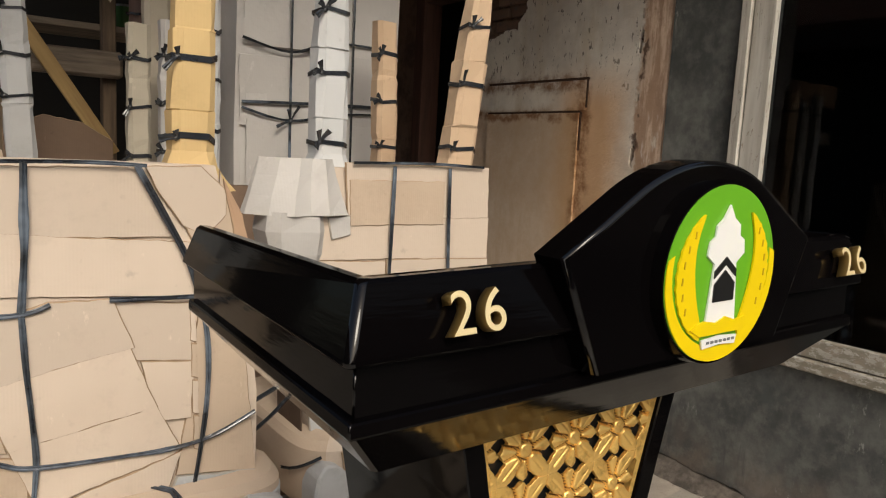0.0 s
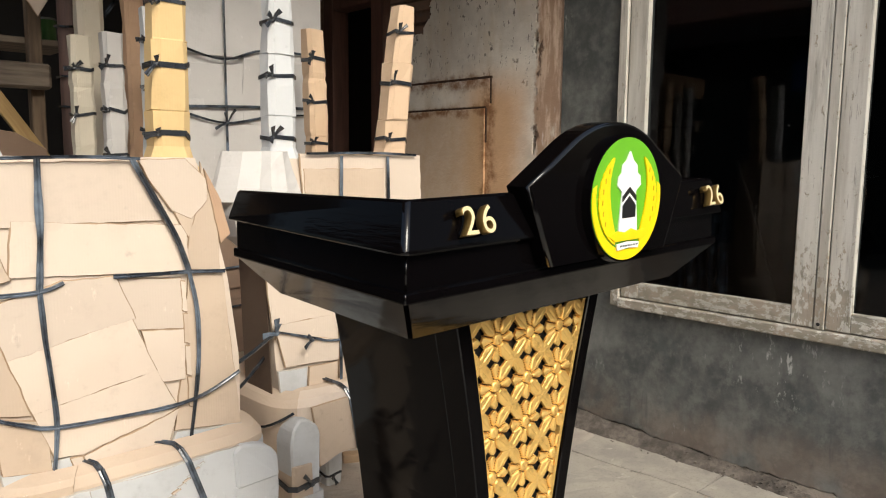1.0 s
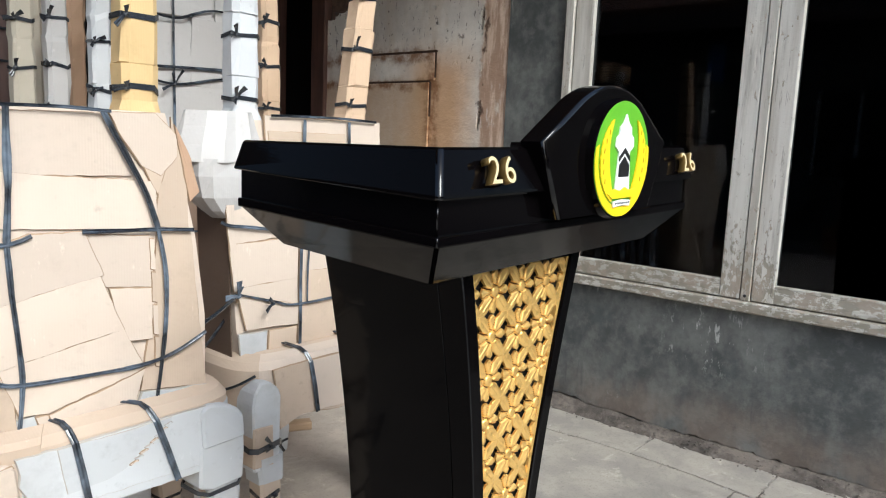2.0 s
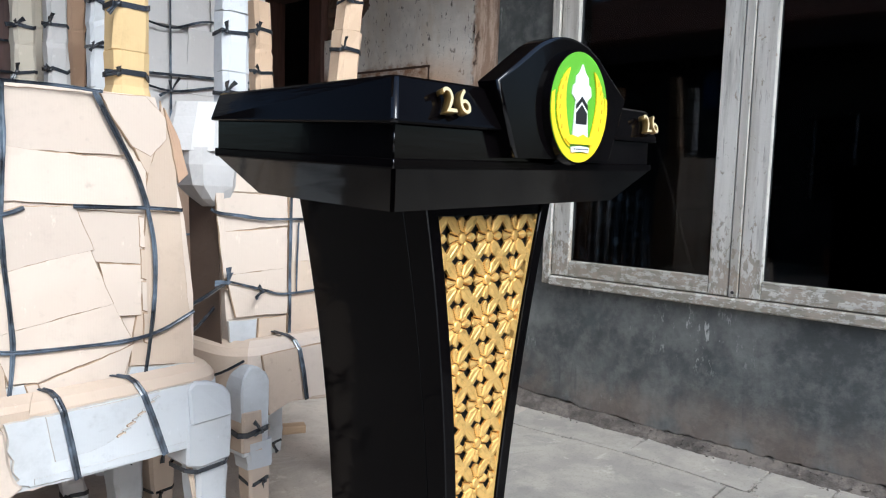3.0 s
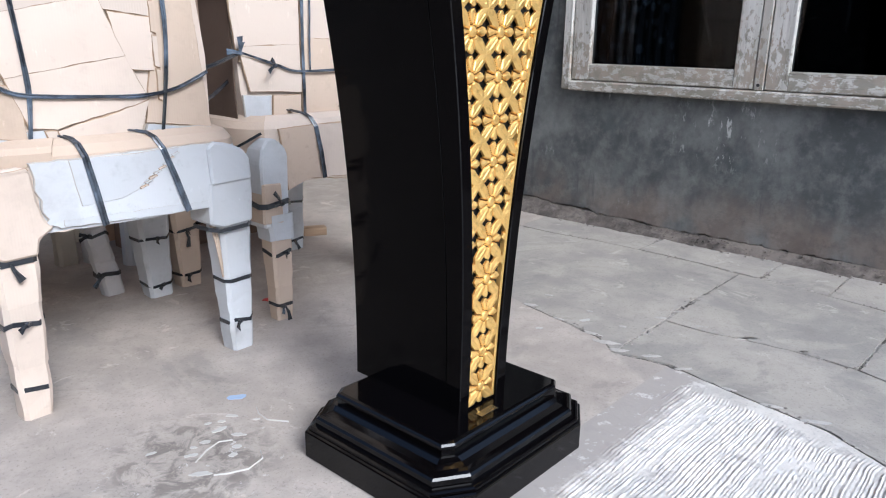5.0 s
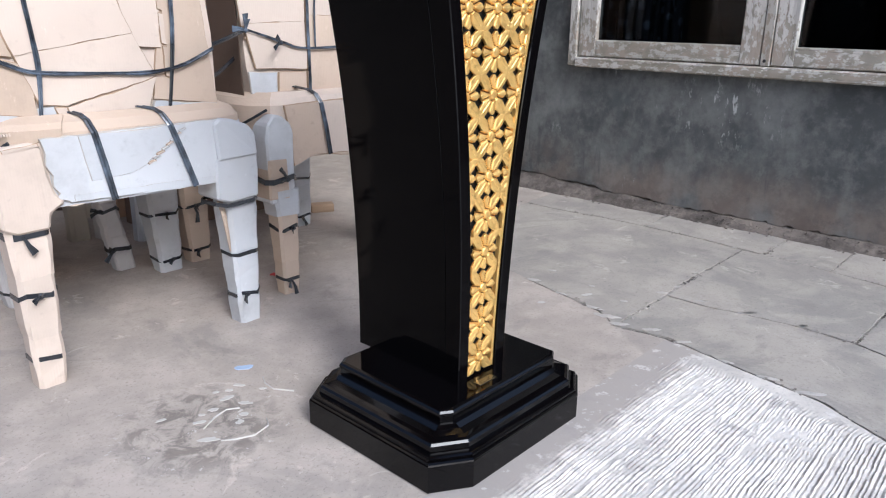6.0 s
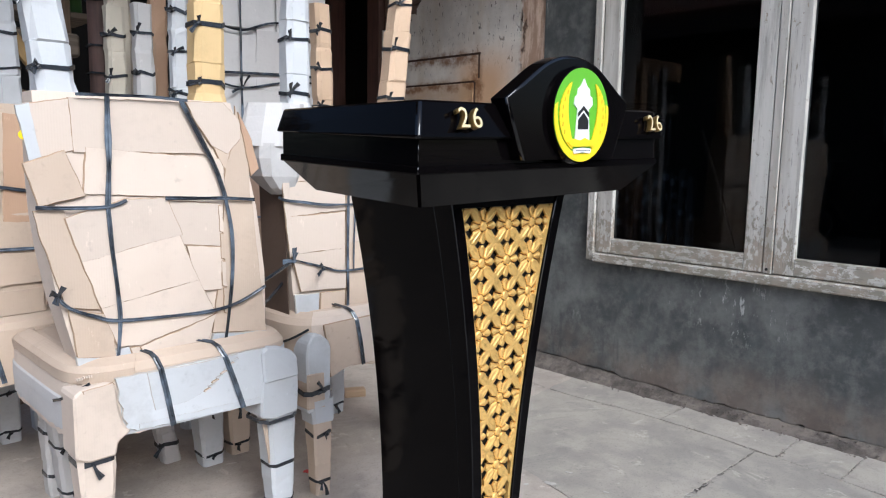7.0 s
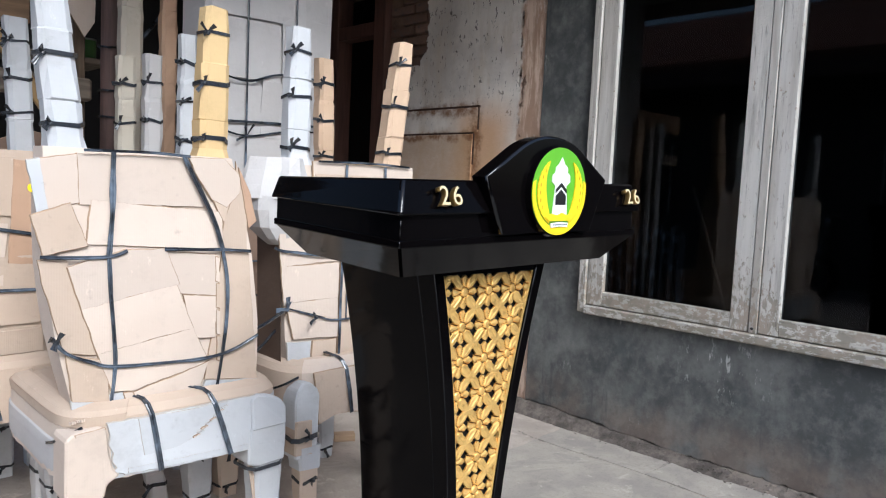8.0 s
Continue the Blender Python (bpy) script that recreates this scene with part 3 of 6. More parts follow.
# the house wall: render below and beside the window, limewashed stretch beyond it
WIN_Y0, WIN_Y1, WIN_Z0, WIN_Z1 = -0.60, 1.050, 0.556, 2.12
DOOR_Y0, DOOR_Y1, DOOR_Z1 = 2.56, 3.13, 2.30
house = thing("wall_house", Matrix(), "old house wall in grey cement render, limewash and bare brick", "wall", kind="structure")
T = 0.13
FOOT = 0.115
for lo, hi in (((WALL, -1.3, FOOT), (WALL + T, WIN_Y0, 2.75)), ((WALL, WIN_Y0, FOOT), (WALL + T, WIN_Y1, WIN_Z0)),
               ((WALL, WIN_Y0, WIN_Z1), (WALL + T, WIN_Y1, 2.75)), ((WALL, WIN_Y1, FOOT), (WALL + T, 1.345, 2.75))):
    part("render", box(lo, hi), RENDER, house)
part("wall_core", box((WALL + 0.022, -1.3, -0.05), (WALL + T, 1.345, FOOT)), CORE, house)


def render_foot():
    """The render's lower edge, broken off unevenly above the earth."""
    bm, rows, y = bmesh.new(), [], -1.3
    while y < 1.346:
        low = 0.030 + 0.030 * min(1, max(0, (y - 0.6) / 0.6)) + 0.010 * noise.noise((y * 7, 1, 2)) + 0.012 * noise.noise((y * 23, 4, 1)) + 0.007 * noise.noise((y * 70, 2, 6))
        rows.append([bm.verts.new((x, y, z)) for x, z in ((WALL + 0.022, low + 0.006), (WALL + 0.003, low), (WALL, low + 0.004), (WALL, FOOT))])
        y += 0.0115
    for a, b in zip(rows, rows[1:]):
        for i in range(3):
            bm.faces.new((a[i], b[i], b[i + 1], a[i + 1]))
    return bm


part("render_foot", render_foot(), RENDER, house, "broken lower edge of the render")
for lo, hi in (((WALL + 0.030, 1.345, -0.05), (WALL + T, DOOR_Y0, 2.75)), ((WALL + 0.030, DOOR_Y0, DOOR_Z1), (WALL + T, DOOR_Y1, 2.75)),
               ((WALL + 0.030, DOOR_Y1, -0.05), (WALL + T, 3.6, 2.75))):
    part("wall_core", box(lo, hi), CORE, house, "crumbling reddish core")


def fallen(y, z):
    """True where the limewashed plaster has come off."""
    n = noise.fractal((y * 9, z * 9, 2.0), 1.0, 2.0, 4)
    strip = abs(y - (1.496 + 0.016 * noise.noise((z * 4, 0, 5)))) < 0.005 + 0.030 * noise.noise((z * 5.3, 1.7, 3)) + 0.014 * n
    high = y > 2.205 + 0.05 * n and z > 1.83 - 0.25 * (y - 2.2) + 0.06 * n
    chips = noise.noise((y * 30, z * 18, 6)) > 0.62 and 1.65 < z < 2.2 and y < 2.1 and noise.noise((y * 4, z * 4, 1)) > 0.1
    return (strip and z > 0.95) or high or chips


def limewash():
    bm, cut = bmesh.new(), 0.0075
    ny, nz = int((DOOR_Y0 - 1.345) / cut), int((2.75 + 0.05) / cut)
    vs = {}

    def v(i, j):
        if (i, j) not in vs:
            y, z = 1.345 + i * cut, -0.05 + j * cut
            jy = 0.003 * noise.noise((y * 70, z * 70, 0)) if 0 < i < ny else 0
            jz = 0.003 * noise.noise((y * 70, z * 70, 9))
            out = 0.005 * noise.noise((y * 3, z * 3, 4)) + 0.002 * noise.noise((y * 16, z * 16, 4))
            vs[i, j] = bm.verts.new((WALL + 0.006 + out, y + jy, z + jz))
        return vs[i, j]

    for i in range(ny):
        for j in range(nz):
            if not fallen(1.345 + (i + 0.5) * cut, -0.05 + (j + 0.5) * cut):
                bm.faces.new((v(i, j), v(i, j + 1), v(i + 1, j + 1), v(i + 1, j)))
    edge = bmesh.ops.extrude_face_region(bm, geom=list(bm.faces))
    bmesh.ops.translate(bm, vec=(0.022, 0, 0), verts=[g for g in edge["geom"] if isinstance(g, bmesh.types.BMVert)])
    return bm


part("limewash_plaster", limewash(), LIMEWASH, house, "stained white limewash, flaking at the corner")
BR = mesh_of("brick", box((-0.022, -0.10, -0.024), (0.012, 0.10, 0.024), 0.004), BRICK)
for row in range(9):
    for k in range(3):
        y = 2.12 + 0.212 * k + (0.106 if row % 2 else 0)
        if y < 2.47:
            b = new("brick", BR)
            b.parent = house
            b.matrix_basis = pose(WALL + 0.034 + rng.uniform(-0.003, 0.004), y + rng.uniform(-0.004, 0.004), 1.70 + 0.062 * row, rng.uniform(-1, 1))


def hatch():
    """A shallow steel hatch let into the plaster: a rusted outer frame and an inner leaf."""
    h = thing("wall_hatch", Matrix(), "rusted flat steel hatch plastered and painted over in the wall", "hatch", kind="structure")
    part("leaf", box((WALL - 0.006, 1.802, 0.55), (WALL + 0.006, 2.44, 1.398), 0.002), LIMEWASH, h)
    part("head_rail", box((WALL - 0.003, 1.772, 1.408), (WALL + 0.006, 2.44, 1.538), 0.002), LIMEWASH, h)
    for lo, hi in (((WALL - 0.0035, 1.760, 1.538), (WALL + 0.004, 2.44, 1.549)), ((WALL - 0.002, 1.80, 1.398), (WALL + 0.004, 2.44, 1.407)),
                   ((WALL - 0.002, 1.793, 1.235), (WALL + 0.004, 1.801, 1.40)), ((WALL - 0.002, 1.764, 1.42), (WALL + 0.004, 1.771, 1.538))):
        part("rust_seam", box(lo, hi), RUST, h, "dark rusted seam")


hatch()

# the porch and what closes the place
# assumed, unseen ceiling; its edges are set to shade the upper bundles
tagged(part("ceiling", box((-1.5, 0.20, 2.75), (WALL + T, 3.7, 2.83)), CEIL), "assumed boarded porch ceiling, out of view, that shades the upper bundles", "ceiling", kind="structure")
tagged(part("wall_back", box((-2.3, 3.6, -0.05), (WALL + T, 3.72, 2.75)), DARK), "wall at the back of the porch, near black for lack of light", "wall", kind="structure")
room = thing("wall_room", Matrix(), "walls of the room behind the window, near black for lack of light", "wall", kind="structure")
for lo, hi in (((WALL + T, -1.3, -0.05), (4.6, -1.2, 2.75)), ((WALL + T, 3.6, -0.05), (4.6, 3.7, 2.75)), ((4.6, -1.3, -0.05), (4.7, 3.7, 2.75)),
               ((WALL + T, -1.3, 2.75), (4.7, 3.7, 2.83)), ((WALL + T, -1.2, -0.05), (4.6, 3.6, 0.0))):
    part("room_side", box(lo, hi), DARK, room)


# houses across the yard, mirrored in panes and lacquer; the second is made up
TILES = Mat("clay_roof_tiles", (0.24, 0.10, 0.06), 0.85)
TILES.color(TILES.mix(TILES.noise(6, 4), (0.16, 0.075, 0.05), (0.28, 0.13, 0.085)))
TILES.bump(TILES.wave(9, "Y"), 0.8, 0.03)
# dark wall colour with the shade on these walls put into it
SHADED = plain("shade_darkened_house_wall", (0.10, 0.095, 0.085), 0.9)


def neighbour(at, length, eave, ridge, label):
    H = thing("neighbour_house", at, label, "house", "houses across the yard")
    part("wall", box((0, -length / 2, 0), (4.0, length / 2, eave)), SHADED, H)
    part("roof", plate([(-0.9, eave - 0.15), (2.0, ridge), (4.9, eave - 0.15), (4.9, eave - 0.05), (2.0, ridge + 0.12), (-0.9, eave - 0.05)], length + 1.0, "y"), TILES.m, H, "clay tiles", at=pose(0, -(length + 1.0) / 2, 0))
    part("fascia", box((-0.93, -(length + 1.0) / 2, eave - 0.40), (-0.89, (length + 1.0) / 2, eave - 0.16), 0.004), DARKWOOD, H, "dark eaves board")
    for k in range(3):
        y = -length / 3 + k * length / 3
        w = part("window", box((-0.03, y - 0.5, 0.9), (0.02, y + 0.5, 2.0), 0.01), DARK, H)
        for d in (-0.5, 0.0, 0.46):
            part("window_frame", box((-0.05, y + d, 0.9), (-0.031, y + d + 0.04, 2.0), 0.004), SPILL_GREY, w, "pale window post")
    part("door", box((-0.04, length / 5, 0.0), (0.02, length / 5 + 0.9, 2.05), 0.01), REDWOOD, H)
    return H


SPILL_GREY = plain("pale_post_paint", (0.55, 0.55, 0.53), 0.7)
far_house = neighbour(pose(-6.2, 1.5, -0.014, 0, 0, 180), 12.0, 3.15, 4.35, "single-storey house with clay tile roof across the yard")
part("blue_sheet", box((-0.05, -2.02, 2.15), (-0.012, -1.76, 2.72), 0.004), enamel("blue_plastic", (0.02, 0.13, 0.45)), far_house, "blue plastic sheet")
# unseen, added house that darkens what the lacquer reflects
neighbour(pose(0.5, -7.4, -0.014, 0, 0, -90), 11.0, 2.6, 3.9, "made-up low house out of view, darkening what the lacquer mirrors")


def tube(points, r, seg=8):
    """A round bar bent through points."""
    pts, rings = [Vector(p) for p in points], []
    for i, p in enumerate(pts):
        d = (pts[min(i + 1, len(pts) - 1)] - pts[max(i - 1, 0)]).normalized()
        a = d.orthogonal().normalized()
        b = d.cross(a)
        rings.append([tuple(p + r * (math.cos(k * 2 * math.pi / seg) * a + math.sin(k * 2 * math.pi / seg) * b)) for k in range(seg)])
    return loft(rings)


def tyre_ring(r, w, seg=28):
    bm = bmesh.new()
    rows = []
    for k in range(seg):
        a = 2 * math.pi * k / seg
        rows.append([bm.verts.new(((r + w * math.cos(q)) * math.cos(a), 0.9 * w * math.sin(q), (r + w * math.cos(q)) * math.sin(a))) for q in (i * math.pi / 4 for i in range(8))])
    for a, b in zip(rows, rows[1:] + rows[:1]):
        for i in range(8):
            bm.faces.new((a[i], a[(i + 1) % 8], b[(i + 1) % 8], b[i]))
    return bm


def motorbike():
    """A small step-through motorbike parked before the far house; its length runs along x."""
    B = thing("motorbike", pose(-4.75, 1.62, -0.014, 0, 0, 62), "dark step-through motorbike parked across the yard", "motorbike")
    shell, rubber, steel = enamel("black_bike_paint", (0.015, 0.017, 0.022)), plain("tyre_rubber", (0.02, 0.02, 0.02), 0.9), plain("bike_steel", (0.5, 0.5, 0.5), 0.3, 0.9)
    body = part("body", loft([[(x, -w, z0), (x, w, z0), (x, w * 0.8, z1), (x, -w * 0.8, z1)] for x, w, z0, z1 in
                              ((-0.72, 0.06, 0.62, 0.74), (-0.45, 0.13, 0.45, 0.76), (-0.10, 0.14, 0.32, 0.70), (0.10, 0.10, 0.28, 0.45), (0.30, 0.12, 0.34, 0.62), (0.42, 0.15, 0.50, 0.98), (0.50, 0.08, 0.62, 1.02))]), shell, B)
    part("seat", loft([[(x, -w, 0.74), (x, w, 0.74), (x, w * 0.7, z), (x, -w * 0.7, z)] for x, w, z in ((-0.66, 0.08, 0.80), (-0.35, 0.13, 0.83), (-0.05, 0.10, 0.79))]), rubber, B)
    for x in (-0.60, 0.62):
        w = part("wheel", tyre_ring(0.235, 0.045), rubber, B, at=pose(x, 0, 0.28))
        part("rim", tyre_ring(0.180, 0.014), steel, w)
    part("fork", tube([(0.62, 0.0, 0.28), (0.46, 0.0, 0.95)], 0.024), steel, B)
    part("handlebar", tube([(0.40, -0.33, 1.03), (0.46, -0.10, 1.02), (0.46, 0.10, 1.02), (0.40, 0.33, 1.03)], 0.013), steel, B)
    lamp = bmesh.new()
    bmesh.ops.create_uvsphere(lamp, u_segments=16, v_segments=8, radius=0.075, matrix=Matrix.Translation((0.51, 0, 0.93)) @ Matrix.Diagonal((0.6, 1.2, 1, 1)))
    part("headlamp", lamp, steel, B, smooth=True)
    for s in (-1, 1):
        part("mirror", tube([(0.42, s * 0.24, 1.03), (0.40, s * 0.27, 1.16), (0.41, s * 0.34, 1.19)], 0.010), shell, B)
    plate_ob = part("number_plate", box((0.545, -0.11, 0.70), (0.551, 0.11, 0.80), 0.002), INK, B)
    for k in range(6):
        part("bar", box((0.552, -0.09 + 0.031 * k, 0.735), (0.555, -0.072 + 0.031 * k, 0.775)), IVORY, plate_ob)
    return B


motorbike()
planter = part("clay_planter", loft([[(-0.14 * k, -0.22 * k, z), (0.14 * k, -0.22 * k, z), (0.14 * k, 0.22 * k, z), (-0.14 * k, 0.22 * k, z)] for z, k in ((0, 0.85), (0.52, 1.0), (0.56, 1.06), (0.60, 1.06))]), plain("terracotta", (0.55, 0.24, 0.10), 0.8), at=pose(-5.15, 1.30, -0.014))
tagged(planter, "oblong terracotta planter by the far house", "planter")

# ---- window and door ----
def window():
    w = thing("window_1", Matrix(), "two-light casement window in peeling grey-white painted wood", "window", kind="structure")
    fr = part("casing", joined(
        box((WALL - 0.022, WIN_Y1 - 0.040, WIN_Z0), (WALL + 0.09, WIN_Y1, WIN_Z1), 0.004),
        box((WALL - 0.022, WIN_Y0, WIN_Z0), (WALL + 0.09, WIN_Y0 + 0.040, WIN_Z1), 0.004),
        box((WALL - 0.022, WIN_Y0 + 0.040, WIN_Z1 - 0.04), (WALL + 0.09, WIN_Y1 - 0.040, WIN_Z1), 0.004)), PAINT, w)
    part("window_sill", box((WALL - 0.030, WIN_Y0 + 0.040, WIN_Z0 - 0.004), (WALL + 0.09, WIN_Y1 - 0.040, WIN_Z0 + 0.036), 0.005), PAINT_FLAT, w, "weathered bare sill")
    part("mullion", box((WALL - 0.014, 0.214, WIN_Z0 + 0.036), (WALL + 0.08, 0.248, WIN_Z1 - 0.04), 0.003), PAINT, w)
    z0, z1 = WIN_Z0 + 0.040, WIN_Z1 - 0.044
    for a, b, st in ((0.251, 1.006, 0.0695), (-0.556, 0.211, 0.0645)):
        s = part("sash", joined(
            box((WALL - 0.012, a, z0), (WALL + 0.03, a + st + 0.004, z1), 0.003), box((WALL - 0.012, b - st - 0.012, z0), (WALL + 0.03, b, z1), 0.003)), PAINT, w)
        for lo, hi in ((z0, z0 + 0.066), (z1 - 0.066, z1)):
            part("sash_rail", box((WALL - 0.011, a + st + 0.004, lo), (WALL + 0.029, b - st - 0.012, hi), 0.003), PAINT_FLAT, s)
        p = part("pane", box((WALL + 0.010, a + st + 0.0045, z0 + 0.0665), (WALL + 0.014, b - st - 0.0125, z1 - 0.0665)), GLASS, s, "dark reflecting glass")
        p.visible_shadow = False
    bolt = bmesh.new()
    bmesh.ops.create_cone(bolt, cap_ends=True, segments=14, radius1=0.006, radius2=0.005, depth=0.006, matrix=pose(WALL - 0.016, 0.231, 0.612, 0, 90))
    part("bolt_hole", bolt, INK, w, "dark round bolt hole")
    return w


window()

door = thing("door_1", Matrix(), "open doorway in a red-brown painted wooden frame", "doorway", kind="structure")
for lo, hi in (((WALL - 0.02, DOOR_Y0, -0.02), (WALL + 0.10, DOOR_Y0 + 0.11, DOOR_Z1)), ((WALL - 0.02, DOOR_Y1 - 0.09, -0.02), (WALL + 0.10, DOOR_Y1, DOOR_Z1)),
               ((WALL - 0.016, DOOR_Y0 + 0.11, 2.02), (WALL + 0.09, DOOR_Y1 - 0.09, 2.10))):
    part("door_frame", box(lo, hi, 0.004), REDWOOD, door)


def curtain():
    """A lace cloth hanging in folds in the room, some way behind the glass."""
    bm, n = bmesh.new(), 60
    rows = [[bm.verts.new((2.30 + 0.016 * math.sin(k * 1.1) + 0.006 * math.sin(k * 2.7 + j * 0.3), 0.80 + 0.50 * k / n + 0.004 * math.sin(j * 1.3), 0.30 + (0.655 - 0.02 * math.sin(k * 0.6)) * j / 9)) for k in range(n + 1)] for j in range(10)]
    for a, b in zip(rows, rows[1:]):
        for k in range(n):
            bm.faces.new((a[k], a[k + 1], b[k + 1], b[k]))
    return bm


LACE = Mat("grey_lace", (0.2, 0.23, 0.27), 0.9)
LACE.color(LACE.mix(LACE.step(LACE.cells(17), 0.30, 0.42), (0.40, 0.46, 0.56), (0.05, 0.06, 0.08)))
tagged(part("curtain", curtain(), LACE.m, smooth=True), "greyish patterned lace curtain behind the window glass", "curtain")
tagged(part("broomstick", tube([(2.36, 0.565, 0.0), (2.32, 0.60, 0.60), (2.30, 0.72, 0.98), (2.28, 0.78, 1.16)], 0.009), OLDWOOD), "plain wooden stick leaning inside the room", "stick")


# ---- the lectern ----
CX = 0.012


def tilt(bm):
    for v in bm.verts:
        v.co.z += 0.024 * (v.co.x - CX)
    return bm


def rect(cx, hx, y0, y1, z, cut=0.0):
    c = max(cut, 0.0005)
    return [(cx - hx + c, y0, z), (cx + hx - c, y0, z), (cx + hx, y0 + c * 0.82, z), (cx + hx, y1 - c * 0.82, z),
            (cx + hx - c, y1, z), (cx - hx + c, y1, z), (cx - hx, y1 - c * 0.82, z), (cx - hx, y0 + c * 0.82, z)]


def gold_half(z):
    return 0.038 + 0.094 * max(0.0, (z - 0.13) / 0.81) ** 2.1


def front_y(z):
    return 0.036 - 0.016 * max(0.0, min(1.0, (z - 0.13) / 0.81))


def axis_x(z):
    return -0.001 + 0.009 * (z - 0.13) / 0.81


def base_ring(inset, z, cut):
    """The foot's outline: a rectangle with its corners cut, wider than deep."""
    cx, hx, y0, y1, d = 0.015, 0.222 - inset, -0.075 + inset, 0.325 - inset, cut * 0.64
    return [(cx - hx + cut, y0, z), (cx + hx - cut, y0, z), (cx + hx, y0 + d, z), (cx + hx, y1 - d, z),
            (cx + hx - cut, y1, z), (cx - hx + cut, y1, z), (cx - hx, y1 - d, z), (cx - hx, y0 + d, z)]


CELL_W, CELL_H, PANEL_TOP = 0.0690, 0.0678, 0.937


def carved_cell(row, col, n=60):
    """One carved flower with pierced diamonds between it and its neighbours, clipped to the panel's edge."""
    bm, vs = bmesh.new(), {}

    def height(u, v):
        r, a = math.hypot(u, v), math.degrees(math.atan2(v, u)) % 360
        # four long leaves to the corners, four short ones between
        k = a % 90
        if 18 <= k <= 72:
            d, half, reach = (k - 45) / 27, 27, 0.66
        else:
            d, half, reach = ((k if k < 18 else k - 90)) / 18, 18, 0.43
        q = min(1.0, r / reach)
        # each leaf is a blade, tilted towards the next and scooped along its length
        blade = 0.40 + 0.36 * (1 - abs(d)) ** 0.8 + 0.10 * d - 0.34 * q * (1 - q) - 0.20 * q * q
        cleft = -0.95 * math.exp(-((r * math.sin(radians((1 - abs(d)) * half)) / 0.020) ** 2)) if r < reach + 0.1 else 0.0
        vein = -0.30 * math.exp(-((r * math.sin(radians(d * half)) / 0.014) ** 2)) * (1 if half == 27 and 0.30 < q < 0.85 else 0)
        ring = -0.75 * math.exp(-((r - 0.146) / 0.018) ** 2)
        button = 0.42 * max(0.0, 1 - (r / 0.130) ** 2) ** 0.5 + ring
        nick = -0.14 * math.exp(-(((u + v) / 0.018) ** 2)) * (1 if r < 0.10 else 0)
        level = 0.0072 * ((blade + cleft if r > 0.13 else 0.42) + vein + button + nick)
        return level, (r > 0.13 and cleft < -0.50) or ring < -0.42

    def hole(u, v):
        p, q = 0.5 - abs(u), abs(abs(v) - 0.168)
        s, w = 0.5 - abs(v), abs(abs(u) - 0.150)
        return p / 0.152 + q / 0.178 < 1 or s / 0.128 + w / 0.160 < 1

    def vert(i, j):
        if (i, j) not in vs:
            u, v = i / n - 0.5, j / n - 0.5
            z = max(0.127, PANEL_TOP - (row + 0.5) * CELL_H + v * CELL_H)
            half = gold_half(z) - 0.0045
            x = max(-half, min(half, (col + u) * CELL_W))
            vs[i, j] = bm.verts.new((axis_x(z) + x, front_y(z) + 0.003 - height(u, v)[0], z))
        return vs[i, j]

    for i in range(n):
        for j in range(n):
            u, v = (i + 0.5) / n - 0.5, (j + 0.5) / n - 0.5
            z = PANEL_TOP - (row + 0.5) * CELL_H + v * CELL_H
            if abs(col + u) * CELL_W > gold_half(z) - 0.0045 or z < 0.127 or hole(u, v):
                continue
            f = bm.faces.new((vert(i, j), vert(i + 1, j), vert(i + 1, j + 1), vert(i, j + 1)))
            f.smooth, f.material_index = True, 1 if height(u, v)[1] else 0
    # keep the main piece alone
    left, best = set(bm.faces), []
    while left:
        stack = [left.pop()]
        group = list(stack)
        while stack:
            for e in stack.pop().edges:
                for f in e.link_faces:
                    if f in left:
                        left.discard(f)
                        stack.append(f)
                        group.append(f)
        best = max(best, group, key=len)
    if len(best) < 60:
        bm.free()
        return None
    keep = set(best)
    bmesh.ops.delete(bm, geom=[f for f in bm.faces if f not in keep], context="FACES")
    rim = [e for e in bm.edges if e.is_boundary]
    edge = bmesh.ops.extrude_edge_only(bm, edges=rim)
    for g in edge["geom"]:
        if isinstance(g, bmesh.types.BMVert):
            g.co.y = front_y(g.co.z) + 0.0045
    for f in bm.faces:
        f.smooth = len([e for e in f.edges if e.is_boundary]) == 0
    return bm


def ring_of(poly, y):
    return [(x, y, z) for x, z in poly]


def crown_outline(grow=0.0):
    """A low crown: splayed sides, straight shoulders and a round top."""
    half = [(0.124 + grow, 1.026), (0.166 + grow, 1.124), (0.128 + grow * 0.8, 1.149 + grow * 0.8)]
    for k in range(9):
        a = radians(33.4 * (1 - k / 9))
        half.append((0.1636 * math.sin(a) + grow * math.sin(a), 1.201 - 0.1636 * (1 - math.cos(a)) + grow))
    pts = [(-x, z) for x, z in half] + [(0.0, 1.201 + grow)] + half[::-1]
    return [(CX + x + 0.010 * (1 + x / 0.166), z) for x, z in pts]


def disc(r, depth, at, bevel=0.002, seg=64):
    bm = bmesh.new()
    bmesh.ops.create_cone(bm, cap_ends=True, segments=seg, radius1=r, radius2=r - bevel, depth=depth, matrix=Matrix.Translation(at) @ pose(0, 0, 0, 90))
    return bm


def flat_shape(pts, y, depth=0.002):
    """A painted shape of the emblem: an outline about its middle, at front y."""
    bm = bmesh.new()
    f = bm.faces.new([bm.verts.new((EMX + a, y, EMZ + b)) for a, b in pts])
    out = bmesh.ops.extrude_face_region(bm, geom=[f])
    bmesh.ops.translate(bm, vec=(0, depth, 0), verts=[g for g in out["geom"] if isinstance(g, bmesh.types.BMVert)])
    bmesh.ops.triangulate(bm, faces=[f for f in bm.faces if len(f.verts) > 4])
    return bm


